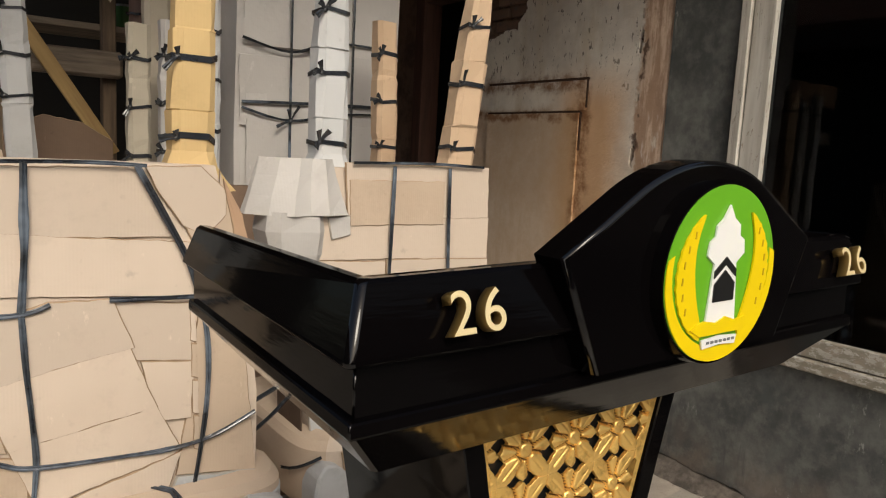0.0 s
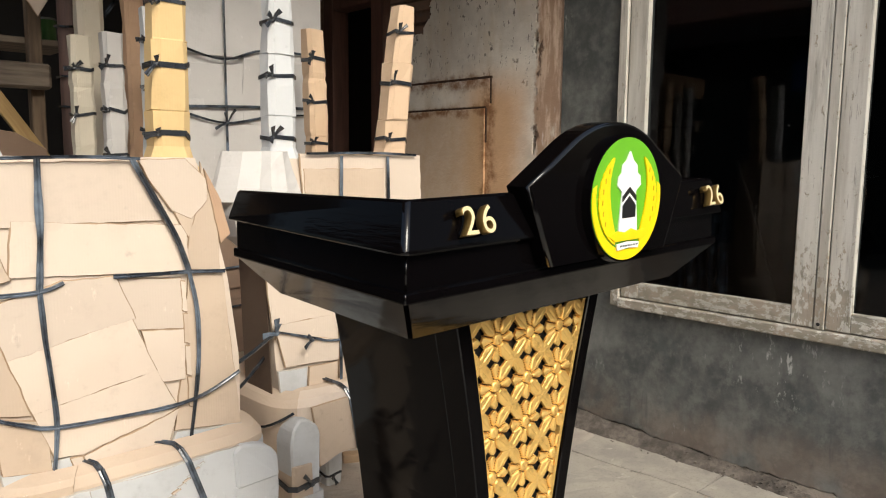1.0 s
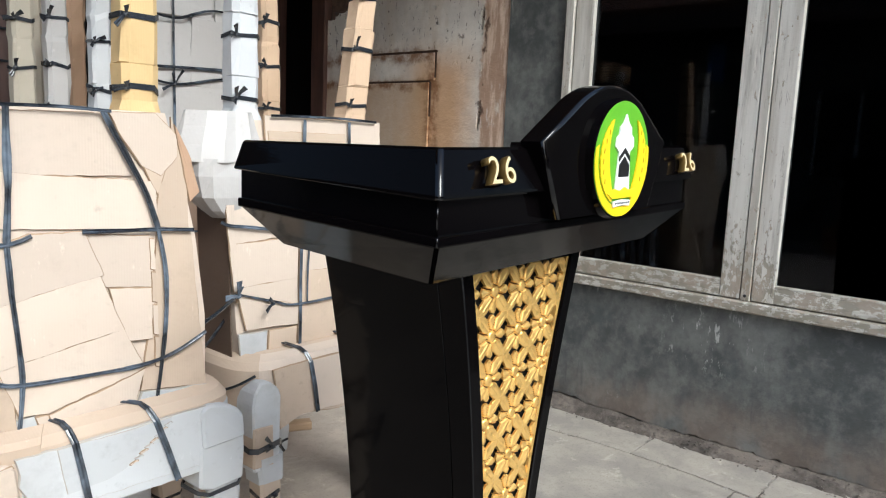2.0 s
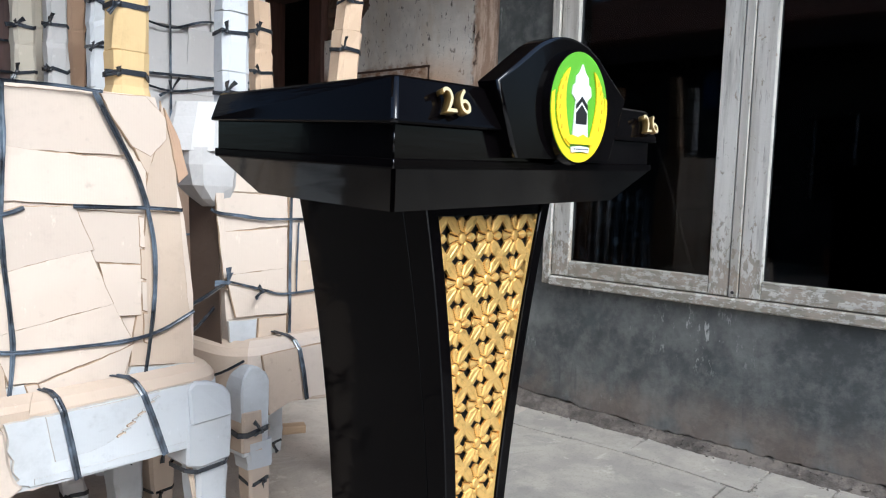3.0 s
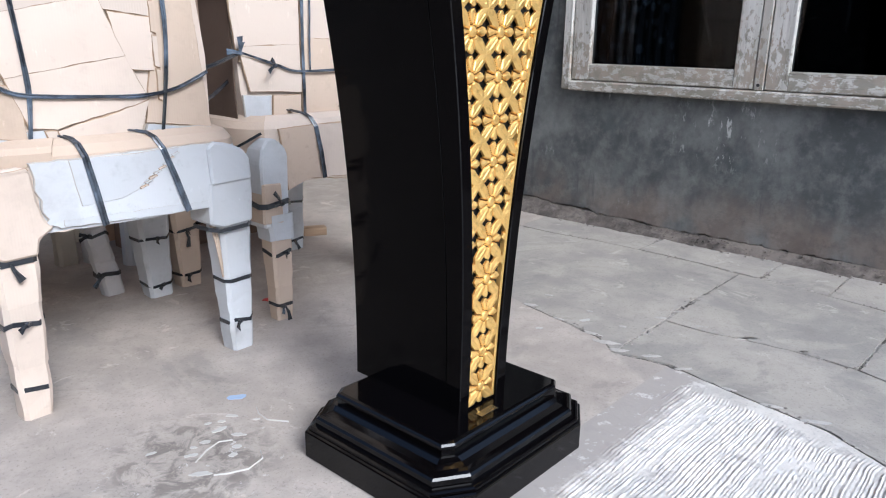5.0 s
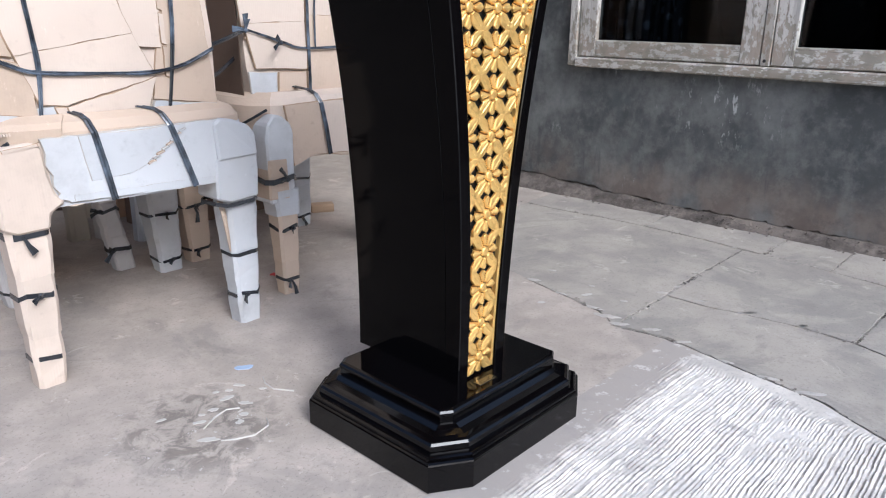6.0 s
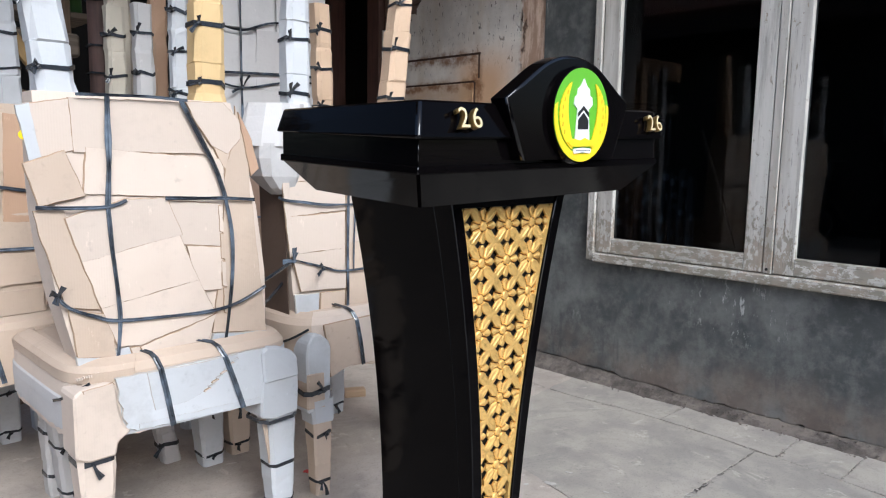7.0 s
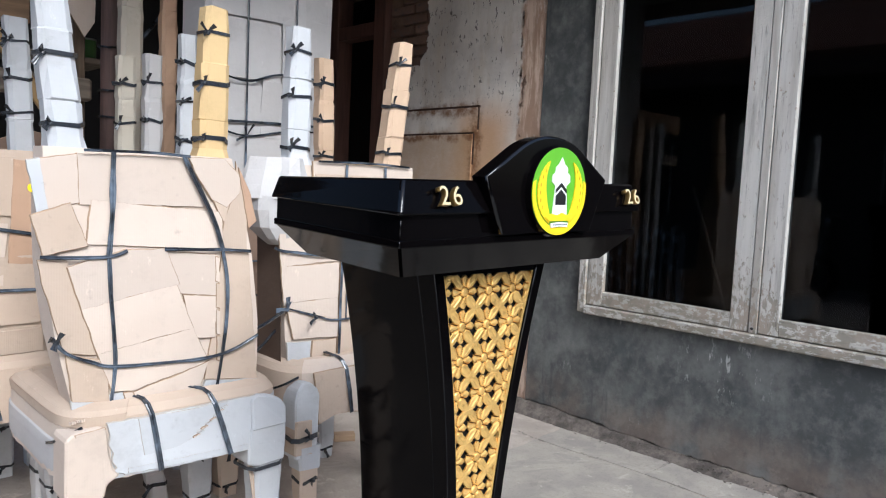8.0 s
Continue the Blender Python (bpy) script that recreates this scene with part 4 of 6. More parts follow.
EMX, EMZ = 0.032, 1.101


def lettering(text, size, depth):
    c = bpy.data.curves.new("tmp", "FONT")
    c.body, c.size, c.extrude, c.align_x, c.align_y = text, size, depth / 2, "CENTER", "CENTER"
    c.bevel_depth, c.bevel_resolution, c.offset, c.space_character = 0.0003, 0, 0.0, 1.25
    ob = bpy.data.objects.new("tmp", c)
    scene.collection.objects.link(ob)
    bm = bmesh.new()
    me = bpy.data.meshes.new_from_object(ob.evaluated_get(bpy.context.evaluated_depsgraph_get()))
    bm.from_mesh(me)
    bpy.data.objects.remove(ob)
    bpy.data.curves.remove(c)
    bpy.data.meshes.remove(me)
    return bm


def lectern():
    L = thing("lectern", Matrix(), "tall black lacquered lectern with carved gilt front and a round emblem", "lectern")
    # foot
    foot = part("foot", loft([base_ring(0.002, 0, 0.066), base_ring(0, 0.003, 0.066), base_ring(0, 0.052, 0.066), base_ring(0.0012, 0.0545, 0.0655), base_ring(0.0045, 0.0565, 0.064)]), POLISHED, L)
    part("foot_bead", loft([base_ring(0.006, 0.0565, 0.063), base_ring(0.0045, 0.0590, 0.064), base_ring(0.0055, 0.0620, 0.0635), base_ring(0.009, 0.0640, 0.062), base_ring(0.014, 0.0645, 0.059)]), POLISHED, foot)
    part("foot_moulding", loft([base_ring(0.017, 0.0645, 0.056), base_ring(0.0172, 0.0690, 0.056), base_ring(0.0185, 0.0770, 0.055), base_ring(0.0215, 0.0810, 0.053), base_ring(0.0265, 0.0835, 0.050), base_ring(0.034, 0.0850, 0.045), base_ring(0.046, 0.0890, 0.036), base_ring(0.052, 0.0970, 0.026)]), POLISHED, foot)
    part("foot_step", loft([base_ring(0.057, 0.097, 0.019), base_ring(0.057, 0.110, 0.019), base_ring(0.055, 0.1125, 0.020), base_ring(0.0555, 0.1165, 0.020), base_ring(0.058, 0.120, 0.019), base_ring(0.063, 0.122, 0.017)]), POLISHED, foot)
    # body
    zs = [0.12 + 0.84 * k / 16 for k in range(17)]

    def body_ring(z, grow=0.0):
        h = gold_half(z) + 0.024 + grow
        return rect(axis_x(z), h, front_y(z) + 0.027 + 0.014 * (z - 0.12) / 0.84, 0.300, z, 0.0022)

    def edged(name, bm):
        """A lacquered piece whose narrow chamfers take a glossier lacquer, for highlight lines."""
        bm.normal_update()
        for f in bm.faces:
            f.material_index = 1 if abs(f.normal.x) > 0.3 and abs(f.normal.y) > 0.3 else 0
        ob = part(name, bm, LACQUER, L)
        ob.data.materials.append(GLOSS)

    edged("body", loft([body_ring(z) for z in zs] + [[(x, y, 0.974) for x, y, z in body_ring(0.96)]]))
    for side in (-1, 1):
        rings = []
        for z in zs:
            c, y, a, b = axis_x(z), front_y(z), gold_half(z) + 0.001, gold_half(z) + 0.026
            deep = 0.025 + 0.014 * (z - 0.12) / 0.84
            x0, x1 = sorted((c + side * a, c + side * b))
            rings.append([(x0 + 0.0015, y - 0.007, z), (x1 - 0.0015, y - 0.007, z), (x1, y - 0.0055, z), (x1, y + deep, z), (x0, y + deep, z), (x0, y - 0.0055, z)])
        edged("front_stile", loft(rings))
    part("top_rail", box((axis_x(0.95) - 0.133, front_y(0.95) - 0.003, 0.938), (axis_x(0.95) + 0.133, front_y(0.95) + 0.030, 0.965)), LACQUER, L)
    back = [[(axis_x(z) - gold_half(z) - 0.001, front_y(z) + 0.009, z), (axis_x(z) + gold_half(z) + 0.001, front_y(z) + 0.009, z),
             (axis_x(z) + gold_half(z) + 0.001, front_y(z) + 0.03, z), (axis_x(z) - gold_half(z) - 0.001, front_y(z) + 0.03, z)] for z in zs]
    panel = part("gilt_panel", loft(back), INK, L, "pierced carved panel painted gold over black")
    for row in range(13):
        for col in range(-2, 3):
            bm = carved_cell(row, col)
            if bm:
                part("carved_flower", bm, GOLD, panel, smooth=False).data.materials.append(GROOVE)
    for side in (-1, 1):
        rings = []
        for z in [0.127 + 0.81 * k / 24 for k in range(25)]:
            a, b = axis_x(z) + side * (gold_half(z) - 0.0050), axis_x(z) + side * (gold_half(z) + 0.0005)
            rings.append([(a, front_y(z) - 0.0005, z), (b, front_y(z) - 0.0015, z), (b, front_y(z) + 0.0085, z), (a, front_y(z) + 0.0085, z)])
        part("gilt_border", loft(rings), GOLD, panel)
    part("name_plate", box((-0.036, 0.002, 0.1221), (0.010, 0.018, 0.1230), 0.0003), plain("brass_plate", (0.20, 0.17, 0.10), 0.25, 0.8), L, "small dull brass plate")

    # top: its sides taper towards the back, the underside rising there
    BACK, RISE = 0.277, 0.014

    def top_ring(d, z, back=None, cut=0.0045):
        return rect(CX, 0.326 + d, -0.079 - d, (0.292 + d) if back is None else back, z, cut)

    def cap(rings, name, owner, label=""):
        bm = tilt(loft(rings))
        for v in bm.verts:
            v.co.z += RISE if v.co.y > 0.2 else 0.0
        return part(name, bm, MIRRORED, owner, label)

    def cheek(profile, name, owner, fall=0.0, rad=0.0015, finish=GRAINED):
        """A wall of the tray: its section swept round front and sides, open at the back."""
        rings, marks = [[(CX - 0.326 - d, BACK, z) for d, z in profile]], []
        for side in (-1, 1):
            for k in range(6):
                a = math.pi / 2 * (k / 5 if side < 0 else 1 - k / 5)
                if k:
                    marks.append(len(rings) - 1)
                rings.append([(CX + side * (0.326 + d - rad + rad * math.cos(a)), -0.079 - d + rad - rad * math.sin(a), z) for d, z in profile])
        rings.append([(CX + 0.326 + d, BACK, z) for d, z in profile])
        for k in (0, -1):
            rings[k] = [(x, y, z - fall * max(0.0, (z - 1.06) / 0.06) + RISE * (1 - max(0.0, min(1.0, (z - 1.06) / 0.05)))) for x, y, z in rings[k]]
        ob = part(name, tilt(loft(rings, marks=marks)), finish, owner)
        ob.data.materials.append(GLOSS)
        return ob

    top = cap([top_ring(0.001, 1.0098, BACK - 0.001), top_ring(0.001, 1.030, BACK - 0.001)], "tray_floor", L)
    cheek([(0.003, 1.0595), (0.013, 1.0610), (0.015, 1.0635), (0.0145, 1.0665), (0.001, 1.114), (-0.003, 1.117), (-0.013, 1.116), (-0.017, 1.110), (-0.010, 1.040)], "tray_wall", top, 0.003, 0.006)
    cheek([(0.003, 1.0212), (0.003, 1.0610), (-0.009, 1.0610), (-0.009, 1.0212)], "top_frieze", top, finish=MIRRORED)
    cheek([(0.003, 1.0212), (0.0070, 1.0214), (0.0085, 1.0198), (0.0085, 1.0113), (0.0075, 1.0094), (-0.010, 1.0094), (-0.010, 1.0212)], "lower_moulding", top)
    cap([top_ring(-0.041, 0.956, 0.243), top_ring(0.0065, 1.0092, BACK - 0.002)], "soffit", top)
    # crown
    y0, y1 = -0.106, -0.072
    edge = [ring_of(crown_outline(-0.0045 * (1 - math.cos(a))), y0 + 0.0045 * (1 - math.sin(a))) for a in (math.pi / 2 * k / 5 for k in range(6))]
    crown = part("crown", tilt(loft([ring_of(crown_outline(), y1)] + edge, marks=(1, 2, 3, 4, 5))), LACQUER, L)
    crown.data.materials.append(GLOSS)
    # emblem
    em = part("emblem", tilt(disc(0.084, 0.011, (EMX, y0 - 0.0055, EMZ))), LACQUER, crown, "round painted emblem in green, yellow and white")
    yf = y0 - 0.0115
    part("green_field", tilt(disc(0.080, 0.002, (EMX, yf + 0.0005, EMZ), 0.0004)), GREEN, em)
    low = []
    for k in range(41):
        a = math.radians(168 + 204 * k / 40)
        low.append((0.0795 * math.cos(a), 0.0795 * math.sin(a)))
    for k in range(41):
        a = math.radians(12 - 204 * k / 40)
        low.append((0.0715 * math.cos(a), 0.0715 * math.sin(a) + 0.0055))
    part("yellow_crescent", tilt(flat_shape(low, yf - 0.0015)), YELLOW, em)
    for s in (-1, 1):
        outer, inner = [], []
        for k in range(25):
            q = k / 24
            a = math.radians(58 - 122 * q)
            w = 0.054 * q ** 0.75 * (1 - q) ** 0.45 + 0.0015
            beard = 0.0007 if k % 2 else -0.0007
            outer.append((s * ((0.067 + beard) * math.cos(a)), 0.064 * math.sin(a)))
            inner.append((s * ((0.067 - w) * math.cos(a)), (0.064 - 0.6 * w) * math.sin(a)))
        ob = part("grain_ear", tilt(flat_shape(outer + inner[::-1], yf - 0.003)), YELLOW, em)
        for k in range(6):
            q = 0.16 + 0.11 * k
            a = math.radians(58 - 122 * q)
            x, z = s * 0.060 * math.cos(a), 0.060 * math.sin(a)
            part("grain_line", tilt(flat_shape([(x - 0.0007, z - 0.0035), (x + 0.0007, z - 0.0035), (x + 0.0012, z + 0.003), (x - 0.0002, z + 0.003)], yf - 0.0038)), AMBER, ob)
    tower = [(-0.022, -0.047), (0.022, -0.047), (0.016, 0.010), (0.027, 0.018), (0.025, 0.030), (0.018, 0.034), (0.017, 0.044), (0.008, 0.050), (0, 0.062),
             (-0.008, 0.050), (-0.017, 0.044), (-0.018, 0.034), (-0.025, 0.030), (-0.027, 0.018), (-0.016, 0.010)]
    tw = part("white_tower", tilt(flat_shape(tower, yf - 0.003)), IVORY, em)
    part("chevron", tilt(flat_shape([(-0.016, 0.004), (0, 0.016), (0.016, 0.004), (0.016, -0.003), (0, 0.009), (-0.016, -0.003)], yf - 0.004)), INK, tw)
    part("gateway", tilt(flat_shape([(-0.015, -0.024), (0.015, -0.024), (0.015, -0.008), (0, 0.004), (-0.015, -0.008)], yf - 0.004)), INK, tw)
    part("ground_band", tilt(flat_shape([(-0.030, -0.0535), (0.030, -0.0535), (0.044, -0.046), (0.036, -0.041), (0.020, -0.043), (0.006, -0.0385), (-0.008, -0.043), (-0.024, -0.040), (-0.036, -0.042), (-0.044, -0.046)], yf - 0.0045)), YELLOW, em)
    ban = part("banner", tilt(flat_shape([(-0.024, -0.0655), (0, -0.0635), (0.024, -0.0655), (0.026, -0.0575), (0, -0.0555), (-0.026, -0.0575)], yf - 0.004)), IVORY, em)
    for k in range(7):
        x = -0.019 + 0.0062 * k
        part("bar", tilt(flat_shape([(x, -0.0615), (x + 0.0038, -0.0615), (x + 0.0038, -0.0592), (x, -0.0592)], yf - 0.0048, 0.0008)), plain("grey_print", (0.16, 0.17, 0.17), 0.6), ban)
    # raised digits on the sloping front
    for x in (-0.230, 0.306):
        bm = lettering("26", 0.045, 0.011)
        for f in bm.faces:
            f.material_index = 0 if f.normal.z > 0.9 else 1
        bmesh.ops.transform(bm, matrix=pose(x, -0.0975, 1.089, 90 - 17), verts=bm.verts)
        ob = part("number", tilt(bm), DIGIT, top, "raised gilt number 26")
        ob.data.materials.append(DIGIT_SIDE)
    return L


lectern()


# ---- wrapped chairs ----
def lumpy(rings, seed, amount=0.004, cap=True):
    """A skin of flat cardboard facets over rings, each corner pushed about a little."""
    r = random.Random(seed)
    return loft([[(x + r.uniform(-amount, amount), y + r.uniform(-amount, amount), z + r.uniform(-amount, amount) * 0.5) for x, y, z in ring] for ring in rings], cap)


def oct_ring(cx, cy, z, hx, hy, c=0.35):
    a, b = hx * c, hy * c
    return [(cx - hx + a, cy - hy, z), (cx + hx - a, cy - hy, z), (cx + hx, cy - hy + b, z), (cx + hx, cy + hy - b, z),
            (cx + hx - a, cy + hy, z), (cx - hx + a, cy + hy, z), (cx - hx, cy + hy - b, z), (cx - hx, cy - hy + b, z)]


def band_round(cx, cy, z, hx, hy, width, seed=0, grow=0.003):
    """A strap tied round a post, a little out of level, pulled tight at the front."""
    r = random.Random(seed)
    dz = [r.uniform(-0.006, 0.006) for _ in range(8)]
    lo = [(x, y, z + d - width / 2) for (x, y, _), d in zip(oct_ring(cx, cy, 0, hx + grow, hy + grow), dz)]
    hi = [(x, y, z + d + width / 2) for (x, y, _), d in zip(oct_ring(cx, cy, 0, hx + grow, hy + grow), dz)]
    li = [(x, y, z + d - width / 2) for (x, y, _), d in zip(oct_ring(cx, cy, 0, hx, hy), dz)]
    hj = [(x, y, z + d + width / 2) for (x, y, _), d in zip(oct_ring(cx, cy, 0, hx, hy), dz)]
    bm = bmesh.new()
    vs = [[bm.verts.new(p) for p in ring] for ring in (li, lo, hi, hj)]
    for a, b in zip(vs, vs[1:]):
        for i in range(8):
            bm.faces.new((a[i], a[(i + 1) % 8], b[(i + 1) % 8], b[i]))
    return bm


def bow(x, y, z, seed, size=0.025):
    """A knot with two or three free ends standing off."""
    r, bits = random.Random(seed), []
    k = bmesh.new()
    bmesh.ops.create_icosphere(k, subdivisions=1, radius=0.007, matrix=Matrix.Translation((x, y - 0.005, z)) @ Matrix.Diagonal((1.2, 0.7, 1, 1)))
    bits.append(k)
    for k in range(2 if r.random() < 0.6 else 3):
        a = radians((125, 200, 60)[k] + r.uniform(-30, 30))
        length = size * r.uniform(0.7, 1.5)
        p1 = (x + math.cos(a) * length * 0.5, y - 0.012, z + math.sin(a) * length * 0.5)
        p2 = (x + math.cos(a) * length, y - 0.014 - r.uniform(0, 0.012), z + math.sin(a) * length - 0.004)
        bits.append(ribbon([(x, y - 0.006, z), p1, p2], lambda i, f=r.uniform(0.8, 1.3): f * (0.005, 0.009, 0.013)[i], 0.001))
    return joined(*bits)


def wrapped_post(parent, x, y, z0, z1, w0, w1, material, seed, top=(0, 0), straps=(), name="finial", belly=0.0, knots=True, sleeves=3, flare=0.0, rough=0.003, step=0.0006):
    """A tapering post in folded cardboard with straps tied round it, as one part with its straps below it."""
    r = random.Random(seed)
    n = max(4, int((z1 - z0) / 0.07))

    def at(k):
        k = max(0.0, min(1.0, k))
        w = flare * max(0.0, 1 - k / 0.16) ** 1.5 + w0 + (w1 - w0) * k + belly * math.sin(math.pi * k) + step * (int(k * sleeves + 0.02 * math.sin(seed)) % 2)
        return x + top[0] * k, y + top[1] * k, z0 + (z1 - z0) * k, w

    ks = sorted([i / n for i in range(n + 1)] + ([0.05, 0.10] if flare else []) + [j / sleeves + d for j in range(1, sleeves) for d in (-0.002, 0.008)])
    rings = [oct_ring(*at(k)[:3], at(k)[3], at(k)[3] * 0.85) for k in ks]
    ob = part(name, lumpy(rings, seed, rough), material, parent)
    for j, k in enumerate(straps):
        cx, cy, cz, w = at(k)
        part("strap", band_round(cx, cy, cz, w, w * 0.85, r.uniform(0.008, 0.0125), seed + j), TIE, ob)
        if knots:
            part("knot", bow(cx - w * 0.86, cy - w * 0.72, cz, seed * 3 + j), TIE, ob)
    return ob


def sheet(parent, cx, cz, w, h, turn, material, lift=0.004, y=0.0, seed=0, bend=0.0, name="cardboard_sheet", ragged=0.002, shear=None):
    """One cut piece of cardboard lying on the face of the bundle, its edges a little torn and curled."""
    r = random.Random(seed)
    nx, nz, bm = 5, 5, bmesh.new()
    c, s = math.cos(radians(turn)), math.sin(radians(turn))
    layers = []
    lift, bend = 0.004 + 0.45 * lift, 0.35 * bend
    for depth in (0.0, 0.003):
        grid = []
        for i in range(nx + 1):
            col = []
            for j in range(nz + 1):
                u, v = (i / nx - 0.5) * w, (j / nz - 0.5) * h
                if i in (0, nx) or j in (0, nz):
                    u += r.uniform(-ragged, ragged)
                    v += r.uniform(-ragged, ragged)
                curl = bend * ((2 * i / nx - 1) ** 4 + (2 * j / nz - 1) ** 4)
                px, pz = cx + c * u - s * v, cz + s * u + c * v
                px += shear(pz) if shear else 0.0
                col.append(bm.verts.new((px, y - lift - curl + depth + 0.0012 * noise.noise((px * 9, pz * 9, seed)), pz)))
            grid.append(col)
        layers.append(grid)
    for grid, flip in ((layers[0], 1), (layers[1], 0)):
        for i in range(nx):
            for j in range(nz):
                q = (grid[i][j], grid[i + 1][j], grid[i + 1][j + 1], grid[i][j + 1])
                bm.faces.new(q if flip else q[::-1])
    a, b = layers
    rim = [(i, 0) for i in range(nx)] + [(nx, j) for j in range(nz)] + [(i, nz) for i in range(nx, 0, -1)] + [(0, j) for j in range(nz, 0, -1)]
    for (i, j), (k, l) in zip(rim, rim[1:] + rim[:1]):
        bm.faces.new((a[i][j], a[k][l], b[k][l], b[i][j]))
    return part(name, bm, material, parent)


def glide(pts, n=5):
    """A smooth line through points."""
    out = []
    for k in range(len(pts) - 1):
        p0, p1, p2, p3 = (Vector(pts[max(0, min(len(pts) - 1, k + d))]) for d in (-1, 0, 1, 2))
        for i in range(n):
            s = i / n
            out.append(0.5 * (2 * p1 + (p2 - p0) * s + (2 * p0 - 5 * p1 + 4 * p2 - p3) * s * s + (3 * p1 - p0 - 3 * p2 + p3) * s ** 3))
    return out + [Vector(pts[-1])]


def strap_line(parent, pts, width, y, shear=None, lift=0.0150):
    """A flat strap pulled across the face of the bundle, folded narrower here and there."""
    fine = glide(pts)
    seed = pts[0][0] * 31 + pts[0][1] * 17
    wide = lambda i: width * (0.72 + 0.26 * noise.noise((i * 0.23, seed, 0)))
    return part("strap", ribbon([(p[0] + (shear(p[1]) if shear else 0), y - lift - 0.0015 * noise.noise((i * 0.4, seed, 5)), p[1]) for i, p in enumerate(fine)], wide, 0.0018), STRAP, parent)


def cut_sheet(parent, material, corners, level, y=0.0, shear=None, curl=0.0, name="cardboard_sheet"):
    """One cut piece of cardboard: corners in x and z on the face of the bundle, level layers above it, with a cut edge all round."""
    r, pts = random.Random(int(1000 * abs(corners[0][0]) + 7000 * corners[0][1])), []
    mid = sum((Vector(c) for c in corners), Vector((0, 0))) / len(corners)
    for a, b in zip(corners, corners[1:] + corners[:1]):
        a, b = Vector(a), Vector(b)
        n = max(2, int((b - a).length / 0.018))
        for k in range(n):
            p = a + (b - a) * k / n
            if k:
                p += Vector((r.uniform(-1, 1), r.uniform(-1, 1))) * 0.0013
            pts.append(p)
    front = y - 0.0035 - 0.0009 * level
    bm = bmesh.new()

    def ring(shrink, depth):
        out = []
        for p in pts:
            q = p + (mid - p).normalized() * shrink
            far = min(1.0, (p - mid).length / 0.2)
            up = curl * far ** 3 
            out.append(bm.verts.new((q[0] + (shear(q[1]) if shear else 0.0), front + depth - up, q[1])))
        return out

    rings = [ring(0.0, 0.006), ring(0.0, 0.0026), ring(0.0022, 0.0)]
    for a, b in zip(rings, rings[1:]):
        for k in range(len(pts)):
            f = bm.faces.new((a[k], a[(k + 1) % len(pts)], b[(k + 1) % len(pts)], b[k]))
            f.material_index = 1
    core = bm.verts.new((mid[0] + (shear(mid[1]) if shear else 0.0), front, mid[1]))
    top = rings[-1]
    for k in range(len(pts)):
        bm.faces.new((top[k], top[(k + 1) % len(pts)], core))
    ob = part(name, bm, material, parent)
    ob.data.materials.append(GREY_EDGE if material in (WHITE, GREY) else EDGE)
    return ob


def seat_edge(a, g=0.0, fy=-0.06):
    """A point of the seat's round-cornered outline; a runs in degrees, 270 is the middle of the near rail, fy its depth."""
    sx, sy = math.cos(radians(a)), math.sin(radians(a))
    return (abs(sx) ** 0.32) * math.copysign(1, sx) * (0.280 + g), (0.49 + fy) / 2 + (abs(sy) ** 0.32) * math.copysign(1, sy) * ((0.49 - fy) / 2 + g)


def seat_wrap(a0, a1, z0, z1, off, seed, fy):
    """A sheet folded over the seat's rim from its top edge, with a torn lower edge."""
    r, rings, n = random.Random(seed), [], 32
    for k in range(n + 1):
        a = a0 + (a1 - a0) * k / n
        tear = r.uniform(-0.004, 0.004) if 0 < k < n else 0
        prof = ((z0 + tear, off), (0.5 * (z0 + z1), off + 0.002), (z1 - 0.030, off + 0.001), (z1 - 0.012, off - 0.012), (z1, off - 0.040))
        outer = [(*seat_edge(a, g, fy), z) for z, g in prof]
        inner = [(*seat_edge(a, g - 0.003, fy), z - (0.003 if i > 2 else 0)) for i, (z, g) in enumerate(prof)]
        rings.append(outer + inner[::-1])
    return loft(rings)


def torn_flutes(a, b, n, seed):
    """The open flutes of a torn cardboard edge, as a row of little ridges from a to b."""
    r, bits = random.Random(seed), []
    a, b = Vector(a), Vector(b)
    w = (b - a).length / n
    for k in range(n):
        p = a + (b - a) * (k + 0.5) / n
        bits.append(box((p.x - 0.30 * w, p.y - 0.004, p.z - r.uniform(0.002, 0.004)), (p.x + 0.30 * w, p.y + 0.004, p.z + r.uniform(0.001, 0.003))))
    return joined(*bits)


def knee(C, seed, outline, y0, depth, material, jitter=0.0022):
    """The folded cap over the joint of leg and seat: an outline with a rounded shoulder, carried back in depth."""
    r = random.Random(seed)
    bm = plate([(x + r.uniform(-jitter, jitter), z + r.uniform(-jitter, jitter)) for x, z in outline], depth, "y", 0.005)
    bmesh.ops.translate(bm, vec=(0, y0, 0), verts=bm.verts)
    for v in bm.verts:
        v.co.y += 0.10 * max(0.0, v.co.z - 0.485)
    return part("knee_wrap", bm, material, C)


